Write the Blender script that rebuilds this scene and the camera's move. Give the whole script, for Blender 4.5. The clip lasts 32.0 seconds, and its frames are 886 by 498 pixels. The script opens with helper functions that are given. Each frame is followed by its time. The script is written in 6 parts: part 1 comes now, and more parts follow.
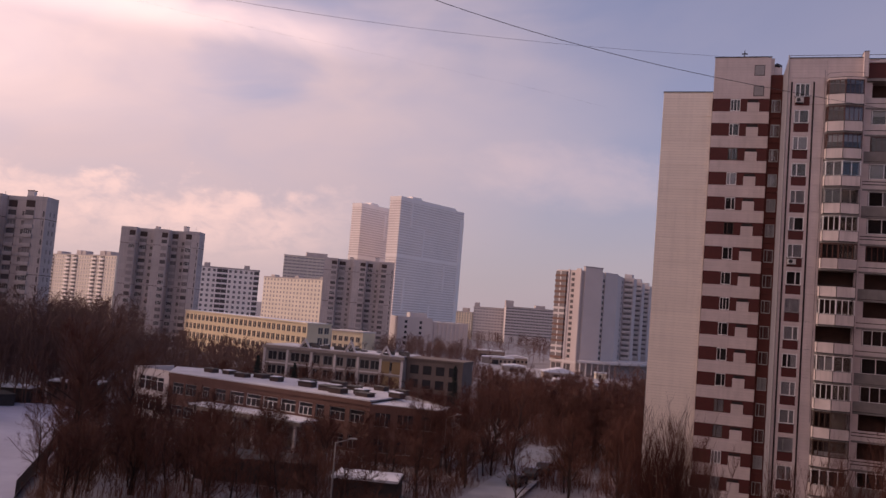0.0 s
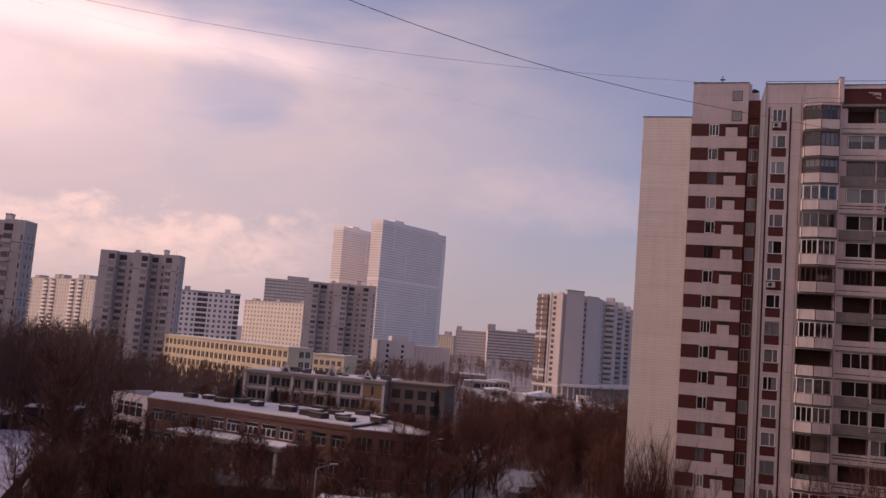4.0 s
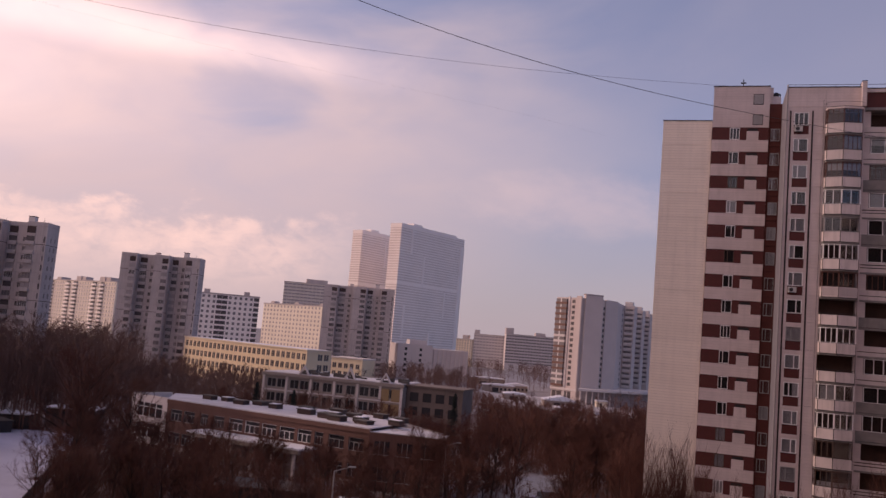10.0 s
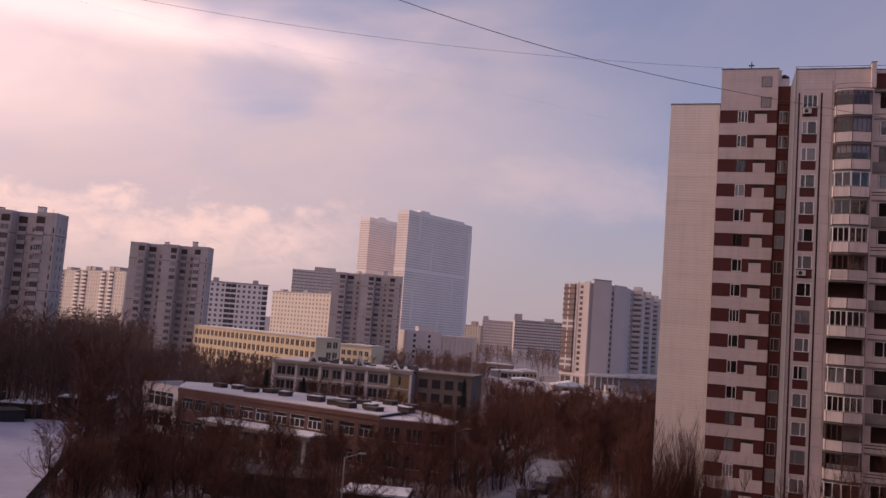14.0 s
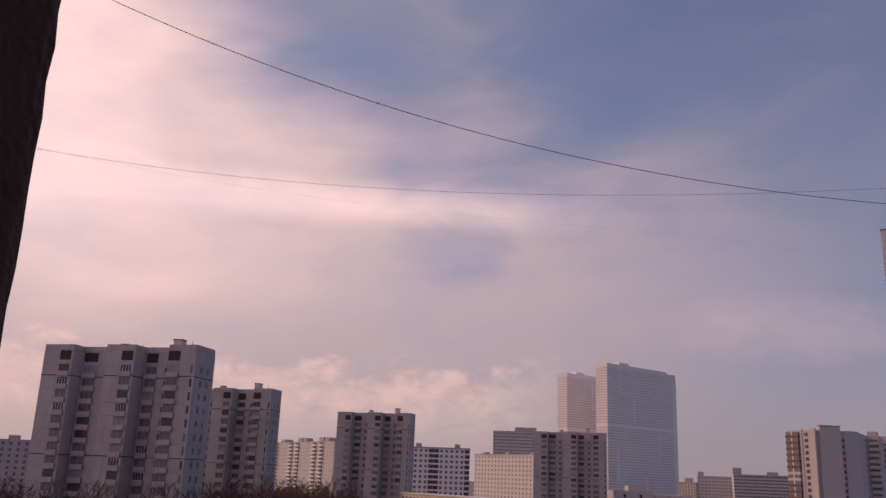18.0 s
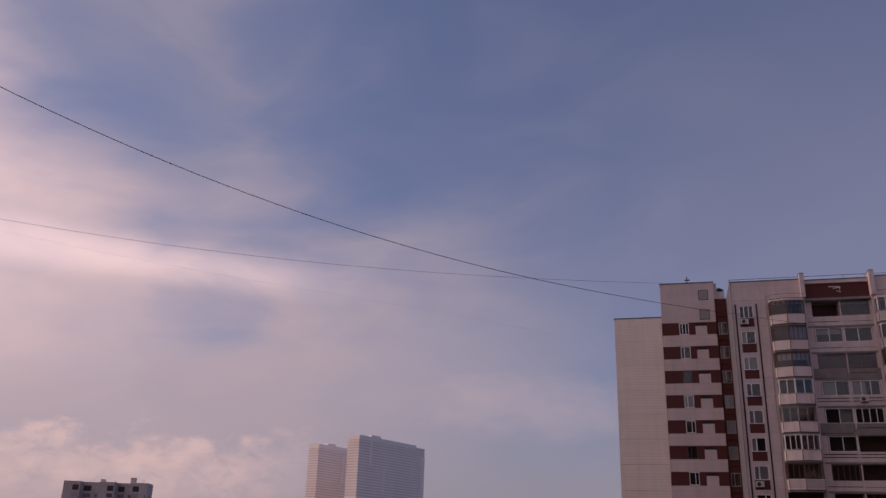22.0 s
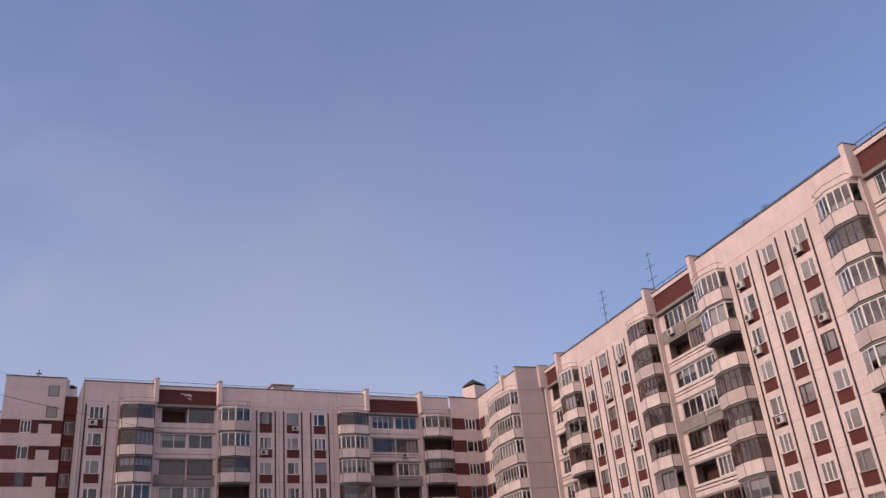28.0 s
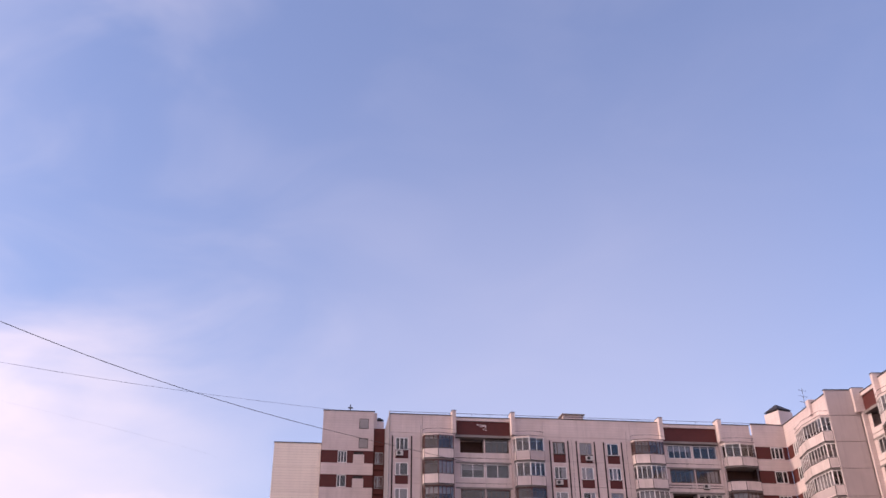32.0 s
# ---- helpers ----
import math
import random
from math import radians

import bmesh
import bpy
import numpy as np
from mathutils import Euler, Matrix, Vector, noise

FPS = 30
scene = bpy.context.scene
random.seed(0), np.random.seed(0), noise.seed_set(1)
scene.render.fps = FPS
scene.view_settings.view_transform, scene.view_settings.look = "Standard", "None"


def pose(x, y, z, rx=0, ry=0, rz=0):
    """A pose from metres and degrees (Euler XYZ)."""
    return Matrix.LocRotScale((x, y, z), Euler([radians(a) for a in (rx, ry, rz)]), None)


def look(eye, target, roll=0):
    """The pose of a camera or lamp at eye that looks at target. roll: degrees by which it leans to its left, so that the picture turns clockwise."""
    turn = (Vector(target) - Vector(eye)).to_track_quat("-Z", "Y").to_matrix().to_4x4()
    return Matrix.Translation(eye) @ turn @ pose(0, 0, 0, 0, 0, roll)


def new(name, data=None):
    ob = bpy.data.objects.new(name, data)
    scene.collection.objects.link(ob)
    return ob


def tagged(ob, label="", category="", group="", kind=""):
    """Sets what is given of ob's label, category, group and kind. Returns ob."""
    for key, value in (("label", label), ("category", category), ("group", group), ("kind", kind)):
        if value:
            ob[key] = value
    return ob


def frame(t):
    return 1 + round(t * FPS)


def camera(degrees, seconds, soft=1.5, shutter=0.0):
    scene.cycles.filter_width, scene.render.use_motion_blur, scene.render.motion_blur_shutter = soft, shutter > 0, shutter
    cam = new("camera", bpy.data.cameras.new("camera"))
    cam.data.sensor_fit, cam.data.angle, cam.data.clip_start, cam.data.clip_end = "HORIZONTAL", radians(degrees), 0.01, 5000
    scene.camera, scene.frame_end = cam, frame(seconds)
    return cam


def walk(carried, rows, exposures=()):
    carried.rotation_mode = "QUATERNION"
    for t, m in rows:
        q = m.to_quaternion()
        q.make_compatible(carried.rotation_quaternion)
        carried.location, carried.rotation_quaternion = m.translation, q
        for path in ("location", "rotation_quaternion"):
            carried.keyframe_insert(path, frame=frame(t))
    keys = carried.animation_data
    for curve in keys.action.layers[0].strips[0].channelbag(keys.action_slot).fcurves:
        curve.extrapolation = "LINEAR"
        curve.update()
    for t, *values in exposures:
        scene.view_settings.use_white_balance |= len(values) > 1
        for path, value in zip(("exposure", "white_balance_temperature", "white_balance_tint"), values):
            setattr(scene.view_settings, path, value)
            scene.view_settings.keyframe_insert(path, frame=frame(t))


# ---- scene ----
cam = camera(55.0, 32.0, soft=1.5)


def aimed(x, y, z, yaw, pitch, lean):
    """The pose of the camera: yaw to the left from +y, pitch up, lean as look() takes it."""
    return pose(x, y, z, 90 + pitch, 0, yaw) @ pose(0, 0, 0, 0, 0, lean)


# seconds, x, y, z, yaw, pitch, lean
PATH = [
    (0, 0.000, 0.000, 22, -0.60, 4.24, 4.62),
    (0.5, 0.000, 0.000, 22, -1.35, 4.98, 4.06),
    (1, 0.000, 0.000, 22, -1.72, 4.89, 4.60),
    (1.5, 0.000, 0.000, 22, -1.95, 5.47, 4.54),
    (2, 0.000, 0.000, 22, -1.76, 5.42, 4.45),
    (2.5, 0.000, 0.000, 22, -1.62, 5.62, 4.45),
    (3, 0.000, 0.000, 22, -1.52, 5.70, 4.51),
    (3.5, 0.000, 0.000, 22, -1.66, 5.95, 4.54),
    (5.5, 0.000, 0.000, 22, -1.68, 5.70, 4.44),
    (6, 0.000, 0.000, 22, -1.33, 5.73, 4.47),
    (6.5, 0.000, 0.000, 22, -1.55, 5.84, 4.59),
    (7, 0.000, 0.000, 22, -1.44, 5.87, 4.67),
    (7.5, 0.000, 0.000, 22, -1.60, 6.20, 4.70),
    (8, 0.000, 0.000, 22, -1.80, 6.59, 4.95),
    (8.5, 0.000, 0.000, 22, -1.47, 6.50, 5.08),
    (9, 0.000, 0.000, 22, -1.18, 6.41, 5.02),
    (9.5, 0.000, 0.000, 22, -0.56, 6.34, 4.91),
    (10, 0.000, 0.000, 22, -0.43, 6.05, 4.82),
    (10.5, 0.000, 0.000, 22, -0.63, 6.12, 4.73),
    (11, 0.000, 0.000, 22, -0.87, 5.91, 4.59),
    (11.5, 0.000, 0.000, 22, -0.84, 5.80, 4.38),
    (12, 0.000, 0.000, 22, -0.56, 5.68, 4.47),
    (12.5, 0.000, 0.000, 22, -0.78, 5.84, 4.42),
    (13, 0.000, 0.000, 22, -0.71, 5.69, 4.44),
    (13.5, 0.000, 0.000, 22, -0.78, 5.58, 4.44),
    (14, 0.000, 0.000, 22, 0.02, 5.11, 4.31),
    (14.5, 0.000, 0.000, 22, 2.20, 4.61, 3.50),
    (16.5, 0.000, 0.000, 22, 6.39, 5.94, 1.62),
    (17, 0.009, 0.007, 22, 8.01, 7.66, 1.93),
    (17.3, 0.014, 0.011, 22, 9.10, 9.32, 1.90),
    (17.5, 0.017, 0.014, 22, 10.32, 11.14, 2.14),
    (18, 0.017, 0.014, 22, 13.68, 14.89, 2.23),
    (18.5, 0.005, 0.004, 22, 15.78, 18.18, 2.52),
    (19, 0.000, 0.000, 22, 15.20, 20.37, 2.73),
    (19.5, -0.002, -0.002, 22, 13.64, 20.84, 1.94),
    (20, -0.024, -0.020, 22, 9.60, 19.18, 1.89),
    (20.5, -0.019, -0.015, 22, 6.75, 20.33, 2.08),
    (21, -0.013, -0.011, 22, 4.39, 20.64, 1.79),
    (21.5, -0.008, -0.006, 22, 1.84, 20.67, 1.86),
    (22, -0.006, -0.005, 22, -2.65, 20.05, 1.76),
    (22.5, -0.005, -0.004, 22, -5.27, 20.79, 1.92),
    (23, -0.003, -0.003, 22, -9.28, 21.27, 0.06),
    (23.5, -0.002, -0.001, 22, -11.45, 21.39, 0.57),
    (24, 0.000, 0.000, 22, -15.62, 22.17, -0.78),
    (24.5, 0.000, 0.000, 22, -19.50, 22.01, -1.34),
    (25, 0.000, 0.000, 22, -23.54, 22.26, -1.15),
    (25.5, 0.000, 0.000, 22, -27.63, 22.15, -1.20),
    (26, 0.000, 0.000, 22, -31.39, 22.61, -1.19),
    (26.5, 0.000, 0.000, 22, -36.74, 23.10, -1.97),
    (27.5, 0.000, 0.000, 22, -44.52, 24.46, -4.66),
    (28.5, 0.000, 0.000, 22, -48.73, 29.11, -7.77),
    (28.6, 0.000, 0.000, 22, -48.52, 30.68, -8.07),
    (28.7, 0.000, 0.000, 22, -48.91, 31.58, -8.36),
    (28.8, 0.000, 0.000, 22, -49.36, 32.18, -8.61),
    (29, 0.000, 0.000, 22, -49.67, 32.84, -8.99),
    (29.5, 0.000, 0.000, 22, -49.40, 34.62, -9.87),
    (30, 0.000, 0.000, 22, -45.32, 34.65, -8.45),
    (30.5, 0.000, 0.000, 22, -37.84, 32.59, -5.38),
    (31, 0.000, 0.000, 22, -34.32, 30.37, -3.54),
    (31.6, 0.000, 0.000, 22, -26.98, 29.10, -1.39),
    (32, 0.000, 0.000, 22, -26.02, 28.33, -0.56),
]
EXPOSURE = [(0, 0.35, 7450, 28), (16.4, 0.35, 7450, 28), (17, 0.12, 7420, 28), (18, -0.08, 7320, 28), (19, -0.11, 7150, 28), (20, -0.32, 7100, 28), (21, -0.38, 7000, 27), (22, -0.22, 6900, 26), (23, 0.16, 6800, 25),
            (24, 0.26, 6800, 20), (25, 0.26, 6800, 20), (26, 0.62, 6960, 22), (26.5, 0.74, 6920, 20), (28.5, 0.84, 6880, 15), (29.5, 1.06, 6960, 15), (30, 1.20, 7030, 17), (31, 1.36, 6900, 20), (32, 1.22, 6880, 21)]
walk(cam, [(t, aimed(*p)) for t, *p in PATH], EXPOSURE)

# ---------------------------------------------------------------- world and sun
SUN_AZ, SUN_EL = 71.8, 25.0          # degrees to the left of +y, degrees up
sun_way = Vector((-math.sin(radians(SUN_AZ)) * math.cos(radians(SUN_EL)), math.cos(radians(SUN_AZ)) * math.cos(radians(SUN_EL)), math.sin(radians(SUN_EL))))
sun = new("sun", bpy.data.lights.new("sun", "SUN"))
sun.data.energy, sun.data.angle, sun.data.color = 1.1, radians(1.5), (1.0, 0.80, 0.66)
sun.matrix_world = look((0, 0, 400), Vector((0, 0, 400)) - sun_way)


def node(tree, kind, **values):
    n = tree.nodes.new(kind)
    for key, value in values.items():
        if key in n.inputs:
            n.inputs[key].default_value = value
        elif key == "operation":
            n.operation = value
    return n


def math_node(tree, op, a, b=None, clamp=False):
    n = tree.nodes.new("ShaderNodeMath")
    n.operation, n.use_clamp = op, clamp
    for i, v in enumerate((a, b)):
        if v is None:
            continue
        if isinstance(v, (int, float)):
            n.inputs[i].default_value = v
        else:
            tree.links.new(v, n.inputs[i])
    return n.outputs[0]


def mixed(tree, fac, a, b):
    n = tree.nodes.new("ShaderNodeMix")
    n.data_type = "RGBA"
    for i, v in ((0, fac), (6, a), (7, b)):
        if isinstance(v, (int, float)):
            n.inputs[i].default_value = v
        elif isinstance(v, tuple):
            n.inputs[i].default_value = (*v, 1)
        else:
            tree.links.new(v, n.inputs[i])
    return n.outputs[2]


SKY_GAIN, SKY_LIFT = (0.041, 0.053, 0.070), (0.061, 0.070, 0.106)
VEIL_FAR, VEIL_MID, VEIL_SUN = (0.375, 0.365, 0.43), (0.64, 0.51, 0.505), (1.10, 0.88, 0.84)
HORIZON, HORIZON_FAR, CUMULUS = (0.44, 0.375, 0.395), (0.31, 0.285, 0.325), (0.92, 0.68, 0.60)


def make_sky():
    world = bpy.data.worlds.new("sky")
    scene.world = world
    world.use_nodes = True
    t = world.node_tree
    t.nodes.clear()
    out, bg, co = t.nodes.new("ShaderNodeOutputWorld"), t.nodes.new("ShaderNodeBackground"), t.nodes.new("ShaderNodeTexCoord")
    sky = t.nodes.new("ShaderNodeTexSky")
    sky.sky_type, sky.sun_disc, sky.sun_elevation, sky.sun_rotation = "NISHITA", False, radians(SUN_EL), radians(-SUN_AZ)
    sky.air_density, sky.dust_density, sky.ozone_density = 1.0, 1.2, 2.0
    sep = t.nodes.new("ShaderNodeSeparateXYZ")
    t.links.new(co.outputs["Generated"], sep.inputs[0])
    X, Y, Z = sep.outputs

    def op(kind, a, b=None, clamp=False):
        return math_node(t, kind, a, b, clamp)

    def smooth(v, lo, hi):
        n = t.nodes.new("ShaderNodeMapRange")
        n.interpolation_type = "SMOOTHSTEP"
        n.inputs["From Min"].default_value, n.inputs["From Max"].default_value = lo, hi
        t.links.new(v, n.inputs["Value"])
        return n.outputs["Result"]

    def noise_tex(vec, scale, detail, rough, warp=0.0):
        n = node(t, "ShaderNodeTexNoise", Scale=scale, Detail=detail, Roughness=rough, Distortion=warp)
        t.links.new(vec, n.inputs["Vector"])
        return n.outputs["Fac"]
    # bearing to the left of +y and height, in degrees
    az = op("MULTIPLY", op("ARCTAN2", op("MULTIPLY", X, -1.0), Y), 57.2958)
    el = op("MULTIPLY", op("ARCSINE", Z), 57.2958)
    flat = t.nodes.new("ShaderNodeCombineXYZ")
    t.links.new(op("MULTIPLY", op("ADD", az, op("MULTIPLY", el, 0.35)), 0.040), flat.inputs[0])
    t.links.new(op("MULTIPLY", el, 0.085), flat.inputs[1])
    wisps = noise_tex(flat.outputs[0], 1.6, 4.0, 0.48, 0.7)
    fine = noise_tex(flat.outputs[0], 3.2, 5.0, 0.52, 0.45)
    broad = noise_tex(flat.outputs[0], 0.75, 3.0, 0.5, 0.4)
    dot = t.nodes.new("ShaderNodeVectorMath")
    dot.operation = "DOT_PRODUCT"
    t.links.new(co.outputs["Generated"], dot.inputs[0])
    dot.inputs[1].default_value = sun_way
    near = op("MULTIPLY", op("ADD", dot.outputs["Value"], 1.0), 0.5)
    aureole = op("POWER", near, 11.0)
    wide = op("POWER", near, 5.0)
    # the edge of the cloud veil climbs towards the sun
    edge = op("ADD", op("MULTIPLY", op("MAXIMUM", op("SUBTRACT", az, 17.0), 0.0), 0.74), 17.6)
    inside = op("ADD", op("SUBTRACT", edge, el), op("MULTIPLY", op("SUBTRACT", wisps, 0.5), 9.0))
    inside = op("ADD", inside, op("MULTIPLY", op("SUBTRACT", fine, 0.5), 5.0))
    veil = smooth(inside, -8.5, 4.5)
    veil = op("MULTIPLY", veil, smooth(op("ADD", az, op("MULTIPLY", op("SUBTRACT", broad, 0.5), 22.0)), -24.0, 7.0))
    gap = op("ADD", op("POWER", op("DIVIDE", op("SUBTRACT", az, 12.8), 3.6), 2.0), op("POWER", op("DIVIDE", op("SUBTRACT", el, op("ADD", 14.7, op("MULTIPLY", az, 0.06))), 2.0), 2.0))
    gap = op("MULTIPLY", smooth(op("ADD", gap, op("MULTIPLY", op("SUBTRACT", fine, 0.5), 5.0)), 2.4, -0.8), 0.42)
    veil = op("MULTIPLY", veil, op("SUBTRACT", 1.0, gap))
    # thin high wisps in the blue
    thin = op("MULTIPLY", smooth(op("ADD", wisps, op("MULTIPLY", op("SUBTRACT", broad, 0.5), 0.6)), 0.36, 0.9), op("ADD", 0.06, op("MULTIPLY", smooth(az, -30.0, 15.0), 0.35)))
    thin = op("ADD", thin, op("MULTIPLY", op("MULTIPLY", op("MULTIPLY", smooth(az, -75.0, -35.0), op("SUBTRACT", 1.0, op("MULTIPLY", smooth(az, -30.0, -5.0), 0.65))), smooth(el, 44.0, 13.0)), 0.34))
    thin = op("ADD", thin, op("MULTIPLY", op("MULTIPLY", smooth(az, 0.0, 20.0), smooth(el, 19.0, 30.0)), op("MULTIPLY", wisps, 0.72)), True)
    # cumulus low over the roofs, towards the sun
    lump = t.nodes.new("ShaderNodeCombineXYZ")
    t.links.new(op("MULTIPLY", az, 0.22), lump.inputs[0]), t.links.new(op("MULTIPLY", el, 0.40), lump.inputs[1])
    puffs = noise_tex(lump.outputs[0], 1.0, 8.0, 0.6, 0.25)
    crest = op("ADD", 3.6, op("MULTIPLY", puffs, 6.6))
    heaps = noise_tex(lump.outputs[0], 2.6, 7.0, 0.6, 0.4)
    bank = op("MULTIPLY", smooth(op("SUBTRACT", op("ADD", crest, op("MULTIPLY", op("SUBTRACT", heaps, 0.5), 1.6)), el), -0.5, 1.1), smooth(el, 1.2, 5.0))
    bank = op("MULTIPLY", bank, smooth(heaps, 0.12, 0.66))
    bank = op("MULTIPLY", bank, smooth(az, 2.0, 14.0))
    lone = op("ADD", op("POWER", op("DIVIDE", op("SUBTRACT", az, -9.0), 7.0), 2.0), op("POWER", op("DIVIDE", op("SUBTRACT", el, 9.6), 2.0), 2.0))
    lone = op("MULTIPLY", smooth(op("ADD", lone, op("MULTIPLY", op("SUBTRACT", puffs, 0.5), 3.0)), 1.8, -0.6), 0.17)
    base = t.nodes.new("ShaderNodeVectorMath")
    base.operation = "MULTIPLY_ADD"
    t.links.new(sky.outputs[0], base.inputs[0])
    base.inputs[1].default_value, base.inputs[2].default_value = SKY_GAIN, SKY_LIFT
    c = mixed(t, thin, base.outputs[0], VEIL_FAR)
    glow = op("MULTIPLY", op("MULTIPLY", aureole, 2.1), op("MULTIPLY", smooth(op("ADD", el, op("MULTIPLY", op("SUBTRACT", wisps, 0.5), 12.0)), 4.0, 17.0), op("ADD", 0.55, op("MULTIPLY", wisps, 0.9))), True)
    tail = op("MULTIPLY", smooth(op("ABSOLUTE", op("SUBTRACT", el, op("ADD", 16.9, op("MULTIPLY", wisps, 1.6)))), 2.1, 0.2), op("MULTIPLY", smooth(az, -2.0, 13.0), 0.58))
    glow = op("ADD", glow, tail, True)
    lit = mixed(t, glow, mixed(t, op("MULTIPLY", wide, 1.5, True), VEIL_FAR, VEIL_MID), VEIL_SUN)
    c = mixed(t, op("MULTIPLY", veil, op("ADD", op("ADD", 0.30, op("MULTIPLY", broad, 0.6)), op("MULTIPLY", fine, 0.5)), True), c, lit)
    c = mixed(t, op("MULTIPLY", smooth(el, 14.0, -2.0), 0.62), c, mixed(t, smooth(az, -2.0, 15.0), HORIZON_FAR, HORIZON))
    c = mixed(t, op("MULTIPLY", bank, op("MULTIPLY", puffs, 0.85)), c, CUMULUS)
    c = mixed(t, lone, c, CUMULUS)
    t.links.new(c, bg.inputs["Color"])
    t.links.new(bg.outputs[0], out.inputs[0])


make_sky()

# ---------------------------------------------------------------- materials


def material(name, colour, rough=0.8, vary=0.18, scale=1.5, grain=30.0, bump=0.15, metal=0.0, each=0.0, streak=0.0, second=None, tiles=None):
    """Painted or mineral surface: stains at two scales, fine relief, rain streaks, and a change from piece to piece."""
    m = bpy.data.materials.new(name)
    m.use_nodes = True
    t = m.node_tree
    b = t.nodes["Principled BSDF"]
    b.inputs["Roughness"].default_value, b.inputs["Metallic"].default_value = rough, metal
    co = t.nodes.new("ShaderNodeTexCoord")
    big, small = node(t, "ShaderNodeTexNoise", Scale=scale, Detail=4.0), node(t, "ShaderNodeTexNoise", Scale=grain, Detail=3.0)
    geo = t.nodes.new("ShaderNodeNewGeometry")
    for n in (big, small):
        t.links.new(geo.outputs["Position"], n.inputs["Vector"])
    dark = tuple(c * (1 - 2 * vary) for c in colour)
    pale = tuple(min(1.0, c * (1 + 0.7 * vary)) for c in colour)
    c = mixed(t, big.outputs["Fac"], second or dark, pale)
    c = mixed(t, math_node(t, "MULTIPLY", small.outputs["Fac"], 0.35), c, dark)
    if streak:
        mp = t.nodes.new("ShaderNodeMapping")
        mp.inputs["Scale"].default_value = (2.2, 2.2, 0.12)
        t.links.new(geo.outputs["Position"], mp.inputs["Vector"])
        run = node(t, "ShaderNodeTexNoise", Scale=1.0, Detail=5.0, Roughness=0.65)
        t.links.new(mp.outputs[0], run.inputs["Vector"])
        f = math_node(t, "MULTIPLY", math_node(t, "SUBTRACT", run.outputs["Fac"], 0.48, True), streak * 3.0, True)
        c = mixed(t, f, c, tuple(0.45 * v for v in colour))
    if tiles:
        sp, cb = t.nodes.new("ShaderNodeSeparateXYZ"), t.nodes.new("ShaderNodeCombineXYZ")
        t.links.new(co.outputs["Object"], sp.inputs[0])
        t.links.new(math_node(t, "ADD", sp.outputs[0], sp.outputs[1]), cb.inputs[0]), t.links.new(sp.outputs[2], cb.inputs[1])
        br = node(t, "ShaderNodeTexBrick", Scale=1.0)
        br.inputs["Brick Width"].default_value, br.inputs["Row Height"].default_value, br.inputs["Mortar Size"].default_value = tiles[0], tiles[1], tiles[2]
        br.inputs["Color1"].default_value, br.inputs["Color2"].default_value, br.inputs["Mortar"].default_value = (0, 0, 0, 1), (0.22, 0.22, 0.22, 1), (1, 1, 1, 1)
        t.links.new(cb.outputs[0], br.inputs["Vector"])
        c = mixed(t, math_node(t, "MULTIPLY", br.outputs["Color"], 0.36), c, tuple(0.40 * v for v in colour))
    if each:
        info = t.nodes.new("ShaderNodeObjectInfo")
        f = math_node(t, "MULTIPLY", info.outputs["Random"], each)
        c = mixed(t, f, c, tuple(0.55 * v for v in colour))
    t.links.new(c, b.inputs["Base Color"])
    if bump:
        bp = node(t, "ShaderNodeBump", Strength=bump, Distance=0.02)
        t.links.new(small.outputs["Fac"], bp.inputs["Height"])
        t.links.new(bp.outputs[0], b.inputs["Normal"])
    return m


def glass(name, tint=(0.75, 0.8, 0.85)):
    m = bpy.data.materials.new(name)
    m.use_nodes = True
    t = m.node_tree
    t.nodes.clear()
    out, mix = t.nodes.new("ShaderNodeOutputMaterial"), t.nodes.new("ShaderNodeMixShader")
    clear, gloss = t.nodes.new("ShaderNodeBsdfTransparent"), t.nodes.new("ShaderNodeBsdfGlossy")
    clear.inputs[0].default_value = (*tint, 1)
    gloss.inputs["Roughness"].default_value = 0.03
    slant = math_node(t, "POWER", t.nodes.new("ShaderNodeLayerWeight").outputs["Facing"], 4.0)
    t.links.new(math_node(t, "ADD", math_node(t, "MULTIPLY", slant, 0.9), 0.06), mix.inputs[0])
    t.links.new(clear.outputs[0], mix.inputs[1]), t.links.new(gloss.outputs[0], mix.inputs[2])
    t.links.new(mix.outputs[0], out.inputs[0])
    return m


PANEL = material("white_panel", (0.77, 0.645, 0.625), 0.85, 0.17, 0.6, 14, 0.3, each=0.22, streak=0.4, tiles=(90.0, 0.30, 0.016))
CREAM = material("cream_panel", (0.95, 0.83, 0.72), 0.85, 0.06, 0.5, 18, 0.2, each=0.10, streak=0.25, tiles=(80.0, 0.31, 0.022))
GREYPANEL = material("grey_panel", (0.53, 0.45, 0.45), 0.85, 0.12, 0.5, 18, 0.2, each=0.12, streak=0.3)
PARAPET = material("balcony_panel", (0.76, 0.65, 0.63), 0.8, 0.16, 0.9, 14, 0.25, each=0.25, streak=0.7)
RED = material("red_panel", (0.110, 0.018, 0.015), 0.7, 0.2, 2.0, 25, 0.15, each=0.25)
STRIP = material("dark_strip", (0.024, 0.009, 0.010), 0.7, 0.2, 2.0, 25, 0.1)
SLAB = material("concrete_slab", (0.30, 0.27, 0.26), 0.9, 0.25, 1.2, 20, 0.3, streak=0.4)
WHITEFRAME = material("white_frame", (0.84, 0.81, 0.80), 0.5, 0.06, 3.0, 40, 0.0)
BROWNFRAME = material("brown_frame", (0.10, 0.055, 0.040), 0.6, 0.2, 3.0, 40, 0.1)
